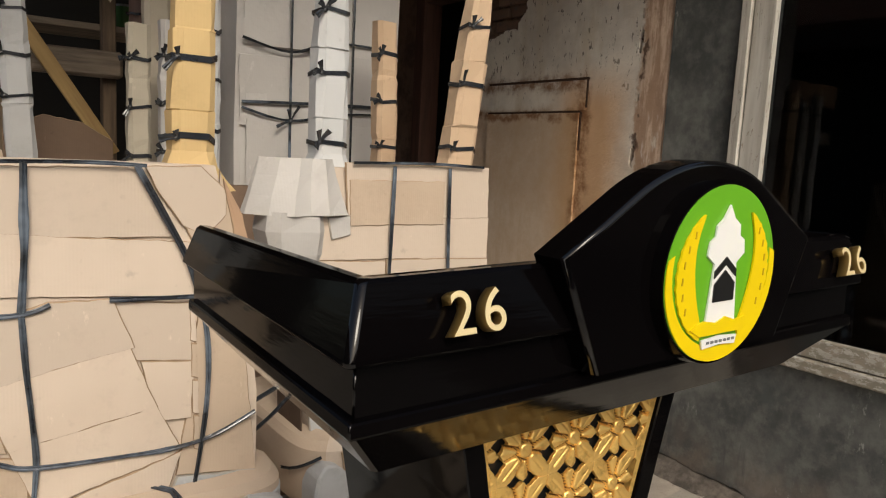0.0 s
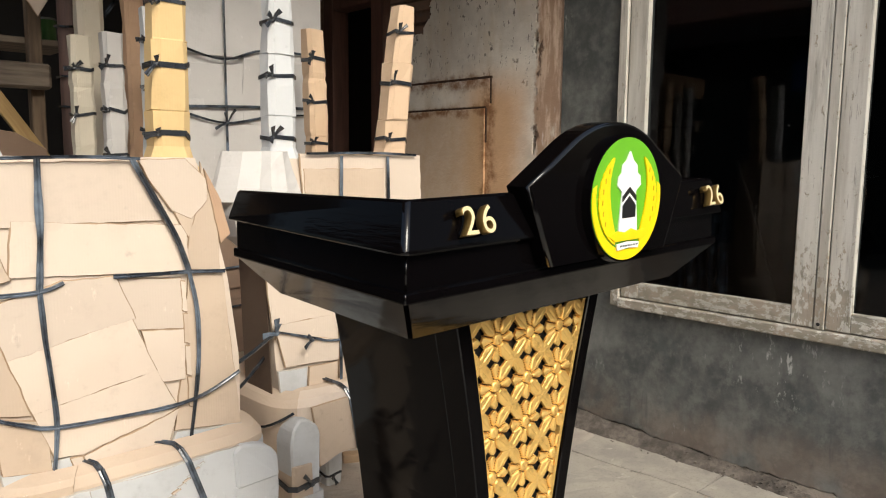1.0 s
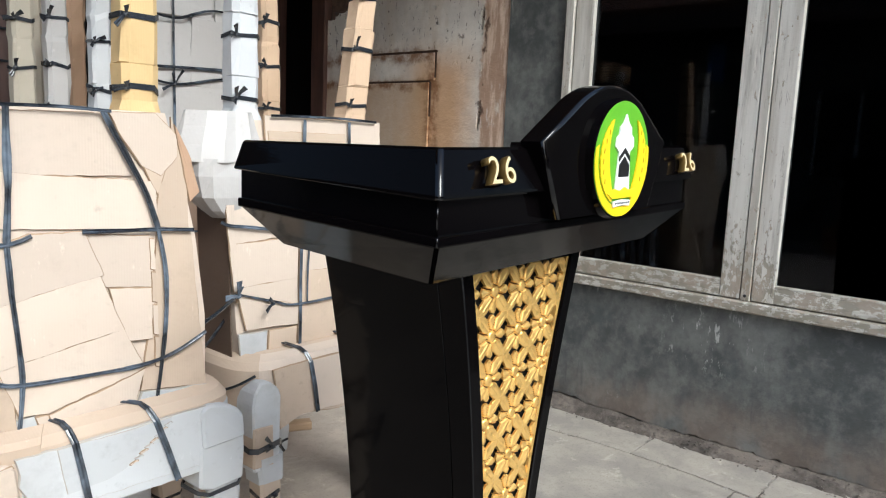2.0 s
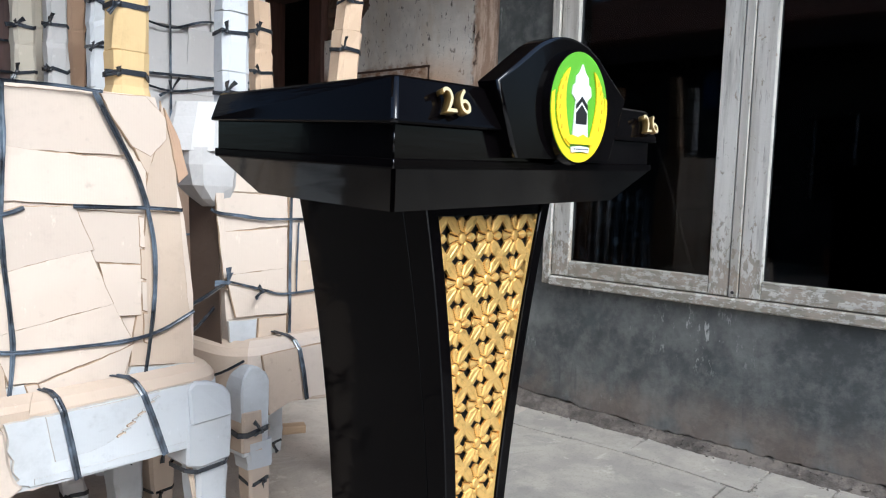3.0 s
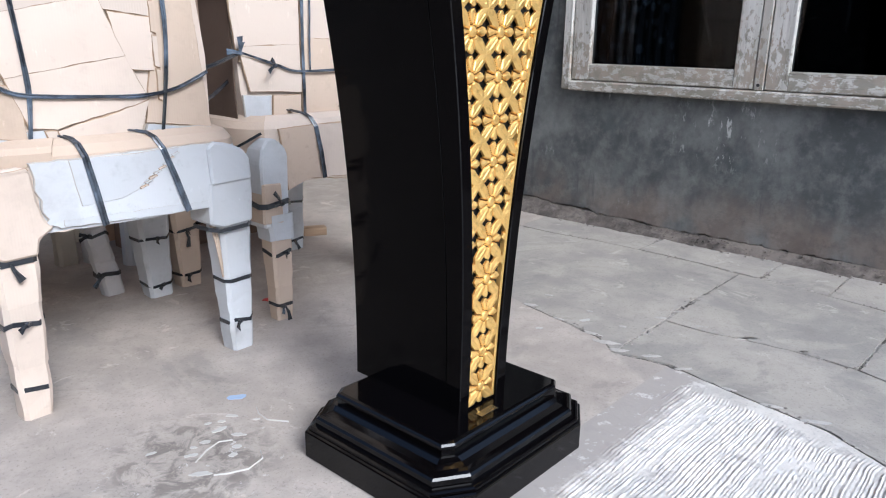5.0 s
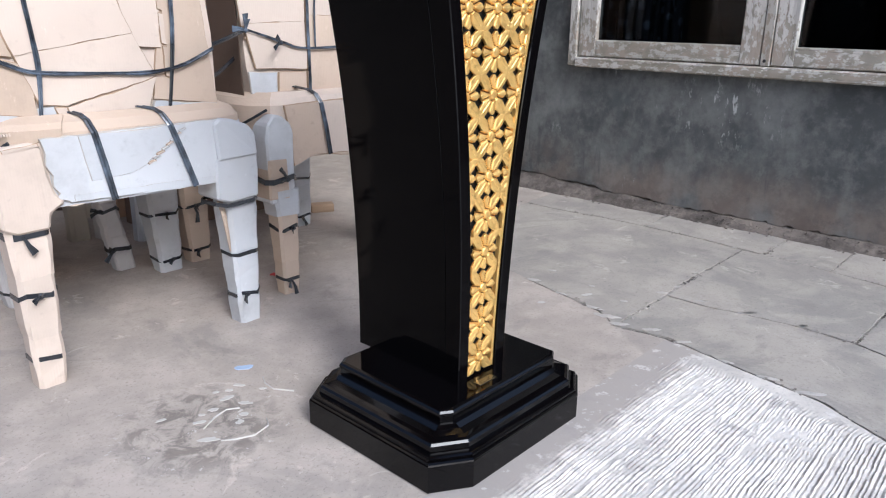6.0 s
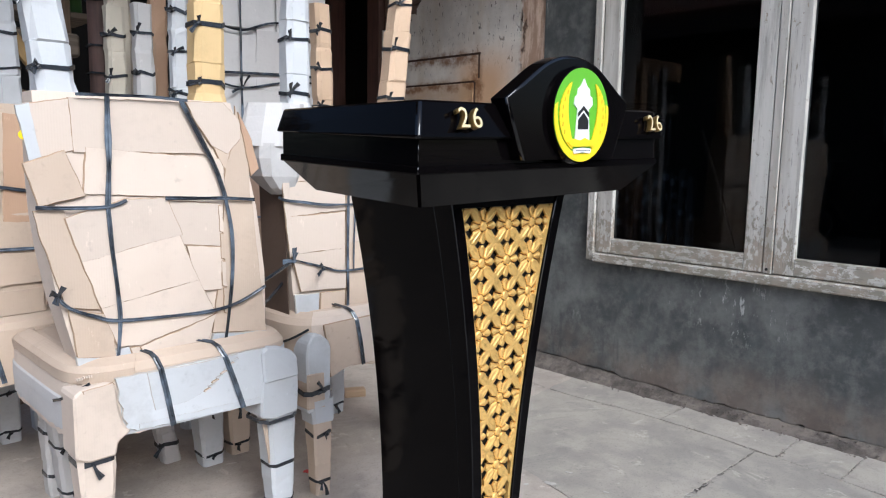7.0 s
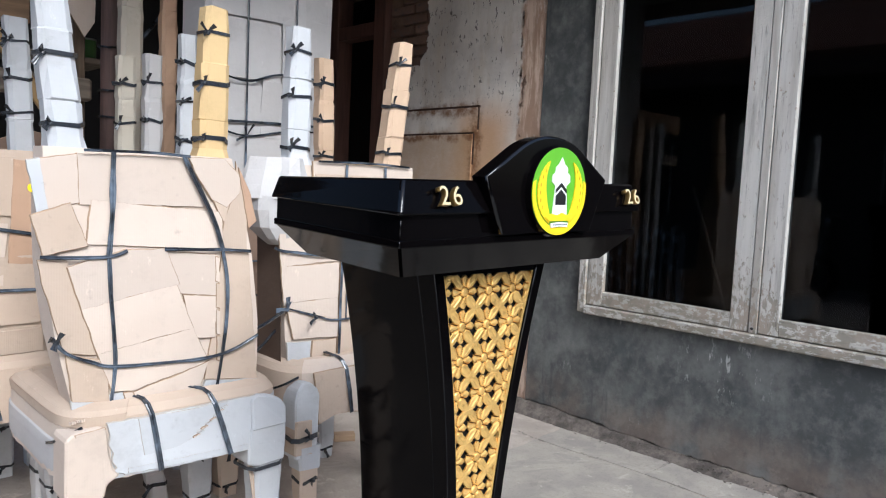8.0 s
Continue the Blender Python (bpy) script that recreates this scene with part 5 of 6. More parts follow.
def wrapped_leg(C, seed, cy, sleeves, ties):
    """A leg in sleeves of folded cardboard, one pushed over another, tied round with strapping."""
    r, leg = random.Random(seed), None
    for mat, z0, z1, x0, x1, h0, h1 in sleeves:
        rings = []
        for k in range(5):
            f = k / 4
            h = h0 + (h1 - h0) * f + 0.0015 * math.sin(3.1 * f)
            ring = oct_ring(x0 + (x1 - x0) * f, cy, z0 + (z1 - z0) * f, h, 0.92 * h, 0.24)
            rings.append([(x + r.uniform(-0.0016, 0.0016), y + r.uniform(-0.0016, 0.0016), z + (r.uniform(-0.003, 0.003) if z > 0.001 else 0.0)) for x, y, z in ring])
        if leg is None:
            leg = part("leg", loft(rings), mat, C)
        else:
            part("sleeve", loft(rings), mat, leg)
    for j, (z, x, h, width) in enumerate(ties):
        part("strap", band_round(x, cy, z, h, 0.92 * h, width, seed + j), TIE, leg)
        if r.random() < 0.6:
            part("knot", bow(x - h * r.uniform(-0.2, 0.7), cy - 0.94 * h - 0.003, z, seed * 3 + j, 0.014), TIE, leg)
        if r.random() < 0.35:
            x1, z1 = x - h * r.uniform(0.1, 0.6), z - 0.004
            part("strap_end", ribbon([(x1, cy - h - 0.004, z1), (x1 + 0.006, cy - h - 0.009, z1 - 0.018), (x1 + r.uniform(0.002, 0.02), cy - h - 0.008, z1 - r.uniform(0.03, 0.05))], lambda i: (0.005, 0.009, 0.015)[i], 0.001), TIE, leg)
    return leg


def plain_leg(x, mat):
    """Sleeves and ties of a leg of one colour."""
    return ([(mat, 0.0, 0.11, x, x, 0.031, 0.035), (mat, 0.105, 0.23, x, x, 0.035, 0.039), (mat, 0.225, 0.37, x, x, 0.039, 0.042)],
            [(0.07, x, 0.035, 0.010), (0.20, x, 0.039, 0.010), (0.335, x, 0.042, 0.011)])


def arch(x0, x1, z0, z1):
    """Outline of a knee cap with a rounded head."""
    w = x1 - x0
    return [(x0, z0), (x1, z0), (x1, z1 - 0.42 * w), (x1 - 0.10 * w, z1 - 0.20 * w), (x1 - 0.30 * w, z1 - 0.03 * w), (x0 + 0.36 * w, z1), (x0 + 0.14 * w, z1 - 0.14 * w), (x0, z1 - 0.42 * w)]


def wrapped_chair(at, label, seed, lean=0.0, tones=None, sheets=(), straps=(), finials=(ORANGE, WHITE), finial_top=1.54, finial_shift=(0.04, 0.0), legs=None, far_legs=True, seat_tone=None, group="wrapped chairs", rail=(), cuts=lambda back, shear: None, knees=None, leg_y=-0.03, fy=-0.06, seat_straps=((-0.10, -0.07), (0.06, 0.10)), rail_cuts=(), posts=((0, 0.05, 0.040, 0.033), (0, 0.05, 0.040, 0.033)), flares=(0.008, 0.008)):
    """A tall-backed chair packed in cardboard, seen from behind: back panel, seat, four legs and two finials, all strapped."""
    C = thing("wrapped_chair", at, label, "chair", group)
    tone = tones or [PALE, TAN, PALE]
    shear = (lambda z: lean * max(0.0, z - 0.45))
    r = random.Random(seed)
    # back
    rings = []
    for k in range(8):
        q = k / 7
        z = 0.535 + 0.615 * q
        hx = 0.236 + 0.022 * math.sin(math.pi * min(1, q * 1.15)) - 0.010 * (q > 0.9)
        cx = shear(z)
        rings.append(oct_ring(cx, 0.052, z, hx, 0.052 - 0.008 * (q > 0.9), 0.12))
    back = part("back", lumpy(rings, seed, 0.002), tone[0], C)
    cuts(back, shear)
    for i, (cx, cz, w, h, turn, mat, lift, bend) in enumerate(sheets):
        sheet(back, cx, cz, w, h, turn, mat, lift, 0.0, seed * 31 + i, bend, shear=shear)
    for width, pts in straps:
        strap_line(back, pts, width, 0.0, shear)
    # seat, round at the corners, its near rail a flat apron
    sr = [[(*seat_edge(18 * k + 4, g, fy), z) for k in range(20)] for z, g in ((0.374, -0.012), (0.384, 0.0), (0.45, 0.003), (0.510, 0.0), (0.536, -0.024), (0.550, -0.055))]
    seat = part("seat", lumpy(sr, seed + 5, 0.002), seat_tone or tone[1], C)
    for i, (a0, a1, z0, z1, mat, off) in enumerate(rail):
        part("seat_wrap", seat_wrap(a0, a1, z0, z1, off, seed * 17 + i, fy), mat, seat)
    for xt, xb in seat_straps:
        d = xb - xt
        pts = [(xt - 0.6 * d, 0.000, 0.561), (xt, fy + 0.024, 0.5535), (xt + 0.12 * d, fy + 0.004, 0.5445), (xt + 0.25 * d, fy - 0.0135, 0.522), (xt + 0.6 * d, fy - 0.0190, 0.455), (xb, fy - 0.0180, 0.380)]
        part("strap", ribbon(pts, 0.0135, 0.002, [(0, 0, 1), (0, -0.3, 1), (0, -0.6, 0.8), (0, -1, 0.3), (0, -1, 0), (0, -1, 0)]), STRAP, seat)
    pts = [(*seat_edge(190 + 9 * k, 0.0150, fy), 0.46 + 0.011 * k) for k in range(6)]
    part("strap", ribbon(pts, 0.007, 0.0015, [(p[0], p[1] - 0.215, 0.05) for p in pts]), TIE, seat)
    for level, mat, corners in rail_cuts:
        cut_sheet(seat, mat, list(corners), level, y=fy - 0.0085)
    # legs
    for j, (mat, x) in enumerate(legs or [(WHITE, -0.235), (WHITE, 0.235)]):
        sleeves, ties = plain_leg(x, mat) if isinstance(x, float) else x
        wrapped_leg(C, seed * 7 + j, leg_y, sleeves, ties)
        for outline, y0, depth, tone_of in (knees[j] if knees else [(arch(x - 0.046, x + 0.046, 0.32, 0.518), fy - 0.014, 0.085, mat)]):
            knee(C, seed * 5 + j, outline, y0, depth, tone_of)
    if far_legs:
        for j, (x, y, mat, w) in enumerate(far_legs if isinstance(far_legs, tuple) else ((-0.20, 0.50, GREY, 0.03), (0.235, 0.50, WHITE, 0.03))):
            wrapped_leg(C, seed * 9 + j, y, [(mat, 0.0, 0.16, x, x - 0.008, w, w + 0.009), (mat, 0.155, 0.40, x - 0.008, x - 0.018, w + 0.009, w + 0.020)], [(0.04, x - 0.002, w + 0.003, 0.008), (0.185, x - 0.009, w + 0.011, 0.008)])
    # finials
    for j, (mat, x) in enumerate(zip(finials, (0.168, -0.168))):
        if mat is None:
            continue
        ztop = finial_top if isinstance(finial_top, (int, float)) else finial_top[j]
        dx, py, w0, w1 = posts[j]
        wrapped_post(C, x + dx + shear(1.13), py, 1.10, ztop, w0, w1, mat, seed * 13 + j, top=(lean * 0.4 + finial_shift[j], 0.0), straps=(0.22, 0.55, 0.84), belly=0.005, flare=flares[j])
    return C


# The near chair, whose back shows whole: cut sheets laid over each other and strapped across
def near_cuts(back, shear):
    def cut(level, mat, *corners, curl=0.0):
        cut_sheet(back, mat, list(corners), level, shear=shear, curl=curl)

    cut(0, PALE, (-0.244, 1.123), (-0.161, 1.138), (-0.170, 1.025), (-0.249, 1.007))
    cut(1, PALE, (-0.164, 1.139), (0.095, 1.144), (0.136, 1.022), (-0.172, 1.022))
    cut(2, PALE, (-0.146, 1.034), (0.179, 1.011), (0.170, 0.909), (-0.168, 0.931))
    cut(3, TAN, (0.139, 1.069), (0.219, 1.072), (0.178, 0.982))
    cut(2, TAN, (0.229, 1.143), (0.251, 1.033), (0.238, 0.905), (0.165, 0.916), (0.180, 0.996), (0.221, 1.067))
    cut(4, PALE, (0.098, 1.146), (0.196, 1.150), (0.238, 1.105), (0.232, 1.060), (0.190, 1.020), (0.150, 1.040), (0.118, 1.095), curl=0.004)
    cut(4, TAN, (-0.274, 0.898), (-0.213, 0.904), (-0.177, 0.668), (-0.245, 0.680), (-0.272, 0.847))
    cut(7, TAN, (-0.277, 0.999), (-0.190, 1.027), (-0.163, 0.927), (-0.263, 0.906), curl=0.008)
    cut(3, TAN, (0.165, 0.906), (0.242, 0.902), (0.234, 0.550), (0.081, 0.570), (0.126, 0.731))
    cut(5, PALE, (0.011, 0.913), (0.149, 0.900), (0.145, 0.789), (0.011, 0.803))
    cut(6, PALE, (0.047, 0.800), (0.142, 0.790), (0.122, 0.679), (0.058, 0.684))
    cut(9, PALE, (-0.217, 0.880), (-0.082, 0.919), (0.018, 0.917), (0.041, 0.827), (-0.199, 0.779), curl=0.004)
    cut(8, PALE, (-0.199, 0.781), (0.033, 0.832), (0.066, 0.711), (-0.176, 0.671), curl=0.004)
    cut(7, PALE, (-0.176, 0.673), (0.066, 0.713), (0.098, 0.622), (0.064, 0.610), (-0.105, 0.570), (-0.154, 0.576))
    cut(6, TAN, (-0.243, 0.678), (-0.149, 0.655), (-0.160, 0.553), (-0.243, 0.565))
    cut(9, PALE, (-0.105, 0.568), (0.064, 0.610), (0.098, 0.621), (0.060, 0.541), (-0.098, 0.535), curl=0.003)
    cut(4, WHITE, (-0.246, 0.568), (-0.124, 0.572), (-0.125, 0.531), (-0.244, 0.538))
    cut(6, WHITE, (0.082, 0.569), (0.233, 0.552), (0.230, 0.530), (0.062, 0.535))
    cut(10, PALE, (-0.128, 0.571), (-0.105, 0.570), (-0.097, 0.534), (-0.125, 0.536))
    # the split seam beside the second strap, its torn edges turned out
    for k in range(4):
        z = 0.895 - 0.07 * k
        x = 0.150 - 0.006 * k
        cut(8 + k % 2, TAN if k % 2 else PALE, (x - 0.006, z), (x + 0.004, z - 0.002), (x - 0.002, z - 0.070), (x - 0.013, z - 0.066), curl=0.05)
    cut(6, BROWN, (0.232, 1.128), (0.262, 1.060), (0.272, 0.985), (0.246, 0.965), (0.240, 1.04), curl=0.03)
    cut(1, WHITE, (-0.268, 1.118), (-0.240, 1.125), (-0.236, 1.01), (-0.262, 1.00))
    dot = bmesh.new()
    bmesh.ops.create_cone(dot, cap_ends=True, segments=14, radius1=0.010, radius2=0.010, depth=0.002, matrix=pose(-0.262 + shear(1.057), -0.002, 1.057, 90))
    part("round_label", dot, YELLOW, back, "small yellow label")
    part("knot", bow(-0.262 + shear(0.71), -0.016, 0.712, 5, 0.020), TIE, back)


A_STRAPS = [
    (0.017, [(-0.085, 1.146), (-0.095, 1.075), (-0.105, 1.0), (-0.123, 0.906)]),
    (0.0125, [(-0.123, 0.906), (-0.130, 0.811), (-0.134, 0.717), (-0.140, 0.639), (-0.163, 0.538)]),
    (0.016, [(0.084, 1.146), (0.113, 1.075), (0.148, 0.985), (0.163, 0.913)]),
    (0.0125, [(0.163, 0.913), (0.167, 0.831), (0.155, 0.728), (0.131, 0.626), (0.106, 0.537)]),
    (0.012, [(-0.270, 0.905), (-0.208, 0.902), (-0.123, 0.902), (-0.080, 0.915)]),
    (0.012, [(0.010, 0.917), (0.093, 0.914), (0.164, 0.912), (0.243, 0.906)]),
    (0.0115, [(-0.268, 0.722), (-0.243, 0.684), (-0.191, 0.656), (-0.140, 0.639), (0.009, 0.631), (0.087, 0.630), (0.163, 0.643), (0.242, 0.676)]),
]
A_STRAPS.append((0.009, [(-0.15, 1.146), (0.0, 1.150), (0.10, 1.147)]))
A_RAIL = [
    (150, 352, 0.450, 0.556, TAN, 0.004), (150, 266, 0.380, 0.538, PALE, 0.006), (158, 262, 0.512, 0.558, TAN, 0.009), (150, 212, 0.395, 0.500, GREY, 0.010), (255, 352, 0.378, 0.538, WHITE, 0.0065),
]
A_FLAPS = [
    (0, WHITE, ((-0.199, 0.520), (0.185, 0.524), (0.185, 0.376), (0.060, 0.378), (-0.060, 0.382), (-0.157, 0.386), (-0.166, 0.392), (-0.184, 0.396), (-0.176, 0.408), (-0.186, 0.424), (-0.184, 0.446), (-0.195, 0.468), (-0.192, 0.490))),
    (2, WHITE, ((-0.128, 0.518), (0.105, 0.522), (0.096, 0.500), (0.060, 0.484), (0.030, 0.462), (0.005, 0.440), (-0.030, 0.428), (-0.112, 0.424))),
    (1, WHITE, ((-0.150, 0.402), (0.165, 0.394), (0.165, 0.378), (-0.060, 0.384), (-0.150, 0.389))),
    (3, PALE, ((-0.270, 0.505), (-0.203, 0.512), (-0.200, 0.506), (-0.268, 0.498))),
]
A_LEGS = [
    (PALE, ([(PALE, 0.0, 0.122, -0.237, -0.239, 0.027, 0.031), (PALE, 0.116, 0.252, -0.239, -0.240, 0.032, 0.0355), (PALE, 0.246, 0.372, -0.240, -0.242, 0.0365, 0.041)],
            [(0.066, -0.238, 0.0295, 0.010), (0.208, -0.240, 0.035, 0.010), (0.340, -0.241, 0.040, 0.016)])),
    (WHITE, ([(WHITE, 0.0, 0.106, 0.243, 0.241, 0.0285, 0.032), (WHITE, 0.100, 0.200, 0.241, 0.239, 0.0325, 0.036), (WHITE, 0.194, 0.335, 0.239, 0.235, 0.0375, 0.0405)],
             [(0.080, 0.2415, 0.0315, 0.009), (0.190, 0.239, 0.036, 0.009), (0.322, 0.222, 0.054, 0.009)])),
]
A_KNEES = [
    [([(-0.287, 0.350), (-0.262, 0.338), (-0.204, 0.340), (-0.196, 0.372), (-0.168, 0.388), (-0.184, 0.410), (-0.192, 0.450), (-0.198, 0.505), (-0.214, 0.514), (-0.272, 0.510), (-0.287, 0.494)], -0.067, 0.09, PALE)],
    [([(0.163, 0.334), (0.200, 0.322), (0.276, 0.326), (0.281, 0.400), (0.280, 0.436), (0.168, 0.432)], -0.068, 0.095, WHITE),
     ([(0.172, 0.426), (0.278, 0.430), (0.273, 0.480), (0.258, 0.505), (0.225, 0.520), (0.185, 0.523), (0.170, 0.512)], -0.074, 0.10, WHITE)],
]
near_chair = wrapped_chair(pose(-0.250, 0.838, 0), "tall-backed chair packed in tan and white cardboard with black straps", 11, lean=-0.125,
                           tones=[PALE, TAN, PALE], cuts=near_cuts, straps=A_STRAPS, finials=(ORANGE, WHITE), finial_top=(1.545, 1.56),
                           legs=A_LEGS, knees=A_KNEES, leg_y=-0.022, fy=-0.052, seat_straps=((-0.103, -0.071), (0.052, 0.113)), rail=A_RAIL, rail_cuts=A_FLAPS,
                           posts=((0.031, 0.095, 0.037, 0.031), (0, 0.05, 0.038, 0.029)), finial_shift=(0.058, 0.002), flares=(0.042, 0.012), far_legs=((-0.13, 0.50, GREY, 0.03), (0.288, 0.48, WHITE, 0.034)))
seat = [c for c in near_chair.children if c.name.startswith("seat")][0]
part("torn_edge", torn_flutes((-0.275, -0.046, 0.528), (-0.105, -0.030, 0.545), 34, 3), PALE, seat)
for k in range(8):
    f = k / 7
    cut_sheet(seat, WHITE if k % 2 else PALE, [(0.008 + 0.075 * f, 0.446 + 0.062 * f), (0.026 + 0.075 * f, 0.452 + 0.062 * f), (0.030 + 0.075 * f, 0.447 + 0.062 * f), (0.012 + 0.075 * f, 0.441 + 0.062 * f)], 3 + k % 2, y=-0.0605, name="torn_ply")
part("hanging_flap", ribbon([(0.190, -0.030, 0.325), (0.186, -0.052, 0.29), (0.190, -0.056, 0.24), (0.196, -0.050, 0.20)], lambda i: (0.016, 0.012, 0.008, 0.004)[i], 0.002), TAN, near_chair)

def second_cuts(back, shear):
    def cut(level, mat, *corners, curl=0.0):
        cut_sheet(back, mat, list(corners), level, shear=shear, curl=curl)

    cut(3, PALE, (-0.175, 1.163), (0.235, 1.163), (0.240, 1.035), (-0.165, 1.030))
    cut(1, PALE, (-0.240, 1.040), (0.245, 1.035), (0.245, 0.930), (-0.262, 0.945))
    cut(5, TAN, (-0.165, 1.125), (0.10, 1.125), (0.10, 1.02), (-0.160, 1.02))
    cut(2, PALE, (-0.264, 0.945), (-0.060, 0.935), (-0.057, 0.851), (-0.260, 0.841))
    cut(4, PALE, (-0.262, 0.842), (-0.061, 0.848), (-0.061, 0.733), (-0.245, 0.728))
    cut(3, PALE, (-0.248, 0.728), (-0.061, 0.735), (-0.058, 0.660), (-0.254, 0.690))
    cut(7, PALE, (-0.254, 0.706), (-0.060, 0.664), (-0.062, 0.606), (-0.229, 0.614), curl=0.010)
    cut(2, WHITE, (-0.248, 0.607), (-0.158, 0.603), (-0.162, 0.535), (-0.240, 0.526))
    cut(4, TAN, (-0.155, 0.603), (-0.062, 0.602), (-0.062, 0.534), (-0.159, 0.543))
    cut(5, PALE, (-0.060, 0.940), (0.245, 0.930), (0.245, 0.745), (-0.058, 0.750))
    cut(4, TAN, (-0.058, 0.752), (0.245, 0.748), (0.240, 0.540), (-0.060, 0.534))
    cut(6, PALE, (-0.289, 0.946), (-0.266, 0.945), (-0.245, 0.723), (-0.265, 0.719), curl=0.02)
    # the grey shoulder: a folded fan of board over a rounded corner wrap
    fan = []
    for f in (0.0, 0.35, 0.7, 1.0):
        z = 1.045 + 0.122 * f
        front = [(-0.388 + 0.040 * f, 0.045), (-0.352 + 0.030 * f, -0.004), (-0.305 + 0.022 * f, -0.030), (-0.262 + 0.008 * f, -0.020), (-0.225 - 0.004 * f, -0.034), (-0.168 - 0.035 * f, -0.014)]
        lift = 0.020 * f
        fan.append([(x, y + lift, z + 0.012 * (x + 0.27)) for x, y in front] + [(x, 0.075, z) for x, y in front[::-1]])
    part("shoulder_wrap", lumpy(fan, 61, 0.0022), GREY, back, "grey folded board")
    corner = [oct_ring(x, 0.036, z, hx, hy, 0.34) for z, x, hx, hy in ((0.905, -0.262, 0.022, 0.030), (0.925, -0.270, 0.044, 0.042), (0.958, -0.284, 0.062, 0.054), (1.010, -0.288, 0.068, 0.060), (1.052, -0.286, 0.064, 0.056))]
    part("shoulder_wrap", lumpy(corner, 62, 0.003), GREY, back, "grey rounded board")
    cut(8, GREY, (-0.215, 1.040), (-0.160, 1.045), (-0.158, 1.000), (-0.205, 0.990), curl=0.004)
    part("knot", bow(-0.262, -0.020, 0.712, 15, 0.035), STRAP, back)
    part("knot", bow(-0.160, -0.024, 0.680, 18, 0.030), STRAP, back)


B_STRAPS = [
    (0.0125, [(-0.052, 1.158), (-0.055, 0.95), (-0.057, 0.845), (-0.059, 0.734), (-0.058, 0.591), (-0.060, 0.528)]),
    (0.0125, [(0.105, 1.158), (0.112, 0.95), (0.125, 0.62)]),
    (0.006, [(-0.030, 0.860), (-0.034, 0.776), (-0.036, 0.663)]),
    (0.0115, [(-0.305, 0.900), (-0.280, 0.890), (-0.223, 0.883), (-0.153, 0.873), (-0.065, 0.870), (0.20, 0.866)]),
    (0.0095, [(-0.268, 0.708), (-0.255, 0.713), (-0.189, 0.694), (-0.139, 0.679), (-0.061, 0.663), (0.20, 0.670)]),
]
B_STRAPS.append((0.009, [(-0.16, 1.163), (0.05, 1.167), (0.21, 1.163)]))
B_RAIL = [
    (150, 242, 0.40, 0.553, TAN, 0.004), (238, 352, 0.380, 0.553, PALE, 0.006),
]
B_FLAPS = [
    (1, TAN, ((-0.205, 0.524), (-0.060, 0.528), (0.10, 0.528), (0.24, 0.522), (0.24, 0.378), (0.02, 0.366), (-0.060, 0.378), (-0.106, 0.383), (-0.182, 0.360), (-0.188, 0.440))),
    (3, PALE, ((-0.080, 0.528), (0.10, 0.528), (0.10, 0.372), (-0.055, 0.380))),
]
B_LEGS = [
    (TAN, ([(TAN, 0.0, 0.104, -0.207, -0.209, 0.0235, 0.027), (TAN, 0.098, 0.240, -0.209, -0.213, 0.0275, 0.032), (WHITE, 0.232, 0.300, -0.212, -0.217, 0.037, 0.040)],
           [(0.044, -0.2075, 0.0255, 0.009), (0.194, -0.211, 0.031, 0.010)])),
    (PALE, 0.235),
]
B_KNEES = [
    [([(-0.270, 0.270), (-0.188, 0.270), (-0.187, 0.455), (-0.197, 0.478), (-0.222, 0.500), (-0.246, 0.503), (-0.264, 0.482), (-0.274, 0.440)], -0.103, 0.075, WHITE),
     ([(-0.274, 0.282), (-0.205, 0.276), (-0.212, 0.386), (-0.272, 0.390)], -0.106, 0.080, TAN)],
    [(arch(0.19, 0.282, 0.32, 0.518), -0.090, 0.085, PALE)],
]
second = wrapped_chair(pose(0.392, 0.968, 0), "tall-backed chair packed in tan cardboard behind the lectern", 23, tones=[PALE, TAN, PALE], cuts=second_cuts, straps=B_STRAPS,
              finials=(WARM, WHITE), finial_top=(1.587, 1.575), finial_shift=(0.060, 0.002), posts=((-0.012, 0.05, 0.037, 0.030), (-0.002, 0.105, 0.036, 0.032)), legs=B_LEGS, knees=B_KNEES, flares=(0.022, 0.040), leg_y=-0.070, fy=-0.080, seat_straps=((-0.092, -0.061), (0.09, 0.12)), rail=B_RAIL, rail_cuts=B_FLAPS, far_legs=((-0.240, 0.375, TAN, 0.032), (0.235, 0.47, WHITE, 0.03)))
part("strap", band_round(-0.230, -0.066, 0.333, 0.047, 0.044, 0.014, 8), TIE, second)
part("knot", bow(-0.222, -0.112, 0.333, 44, 0.036), TIE, second)
# sheet added to paint shade on the chair's left side
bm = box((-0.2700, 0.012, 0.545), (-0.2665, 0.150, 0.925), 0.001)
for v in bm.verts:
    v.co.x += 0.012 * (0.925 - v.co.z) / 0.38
part("side_sheet", bm, cardboard("shade_blackened_cardboard", (0.12, 0.082, 0.06), (0.08, 0.055, 0.04)), second, "added sheet, coloured dark for shade on this side of the chair")
for pts in ([(-0.432, -0.108, 0.676), (-0.36, -0.075, 0.690), (-0.262, -0.018, 0.712)], [(-0.425, -0.085, 0.598), (-0.35, -0.030, 0.612), (-0.268, 0.030, 0.640)]):
    part("strap", ribbon(glide(pts, 4), 0.010, 0.0015), TIE, second)

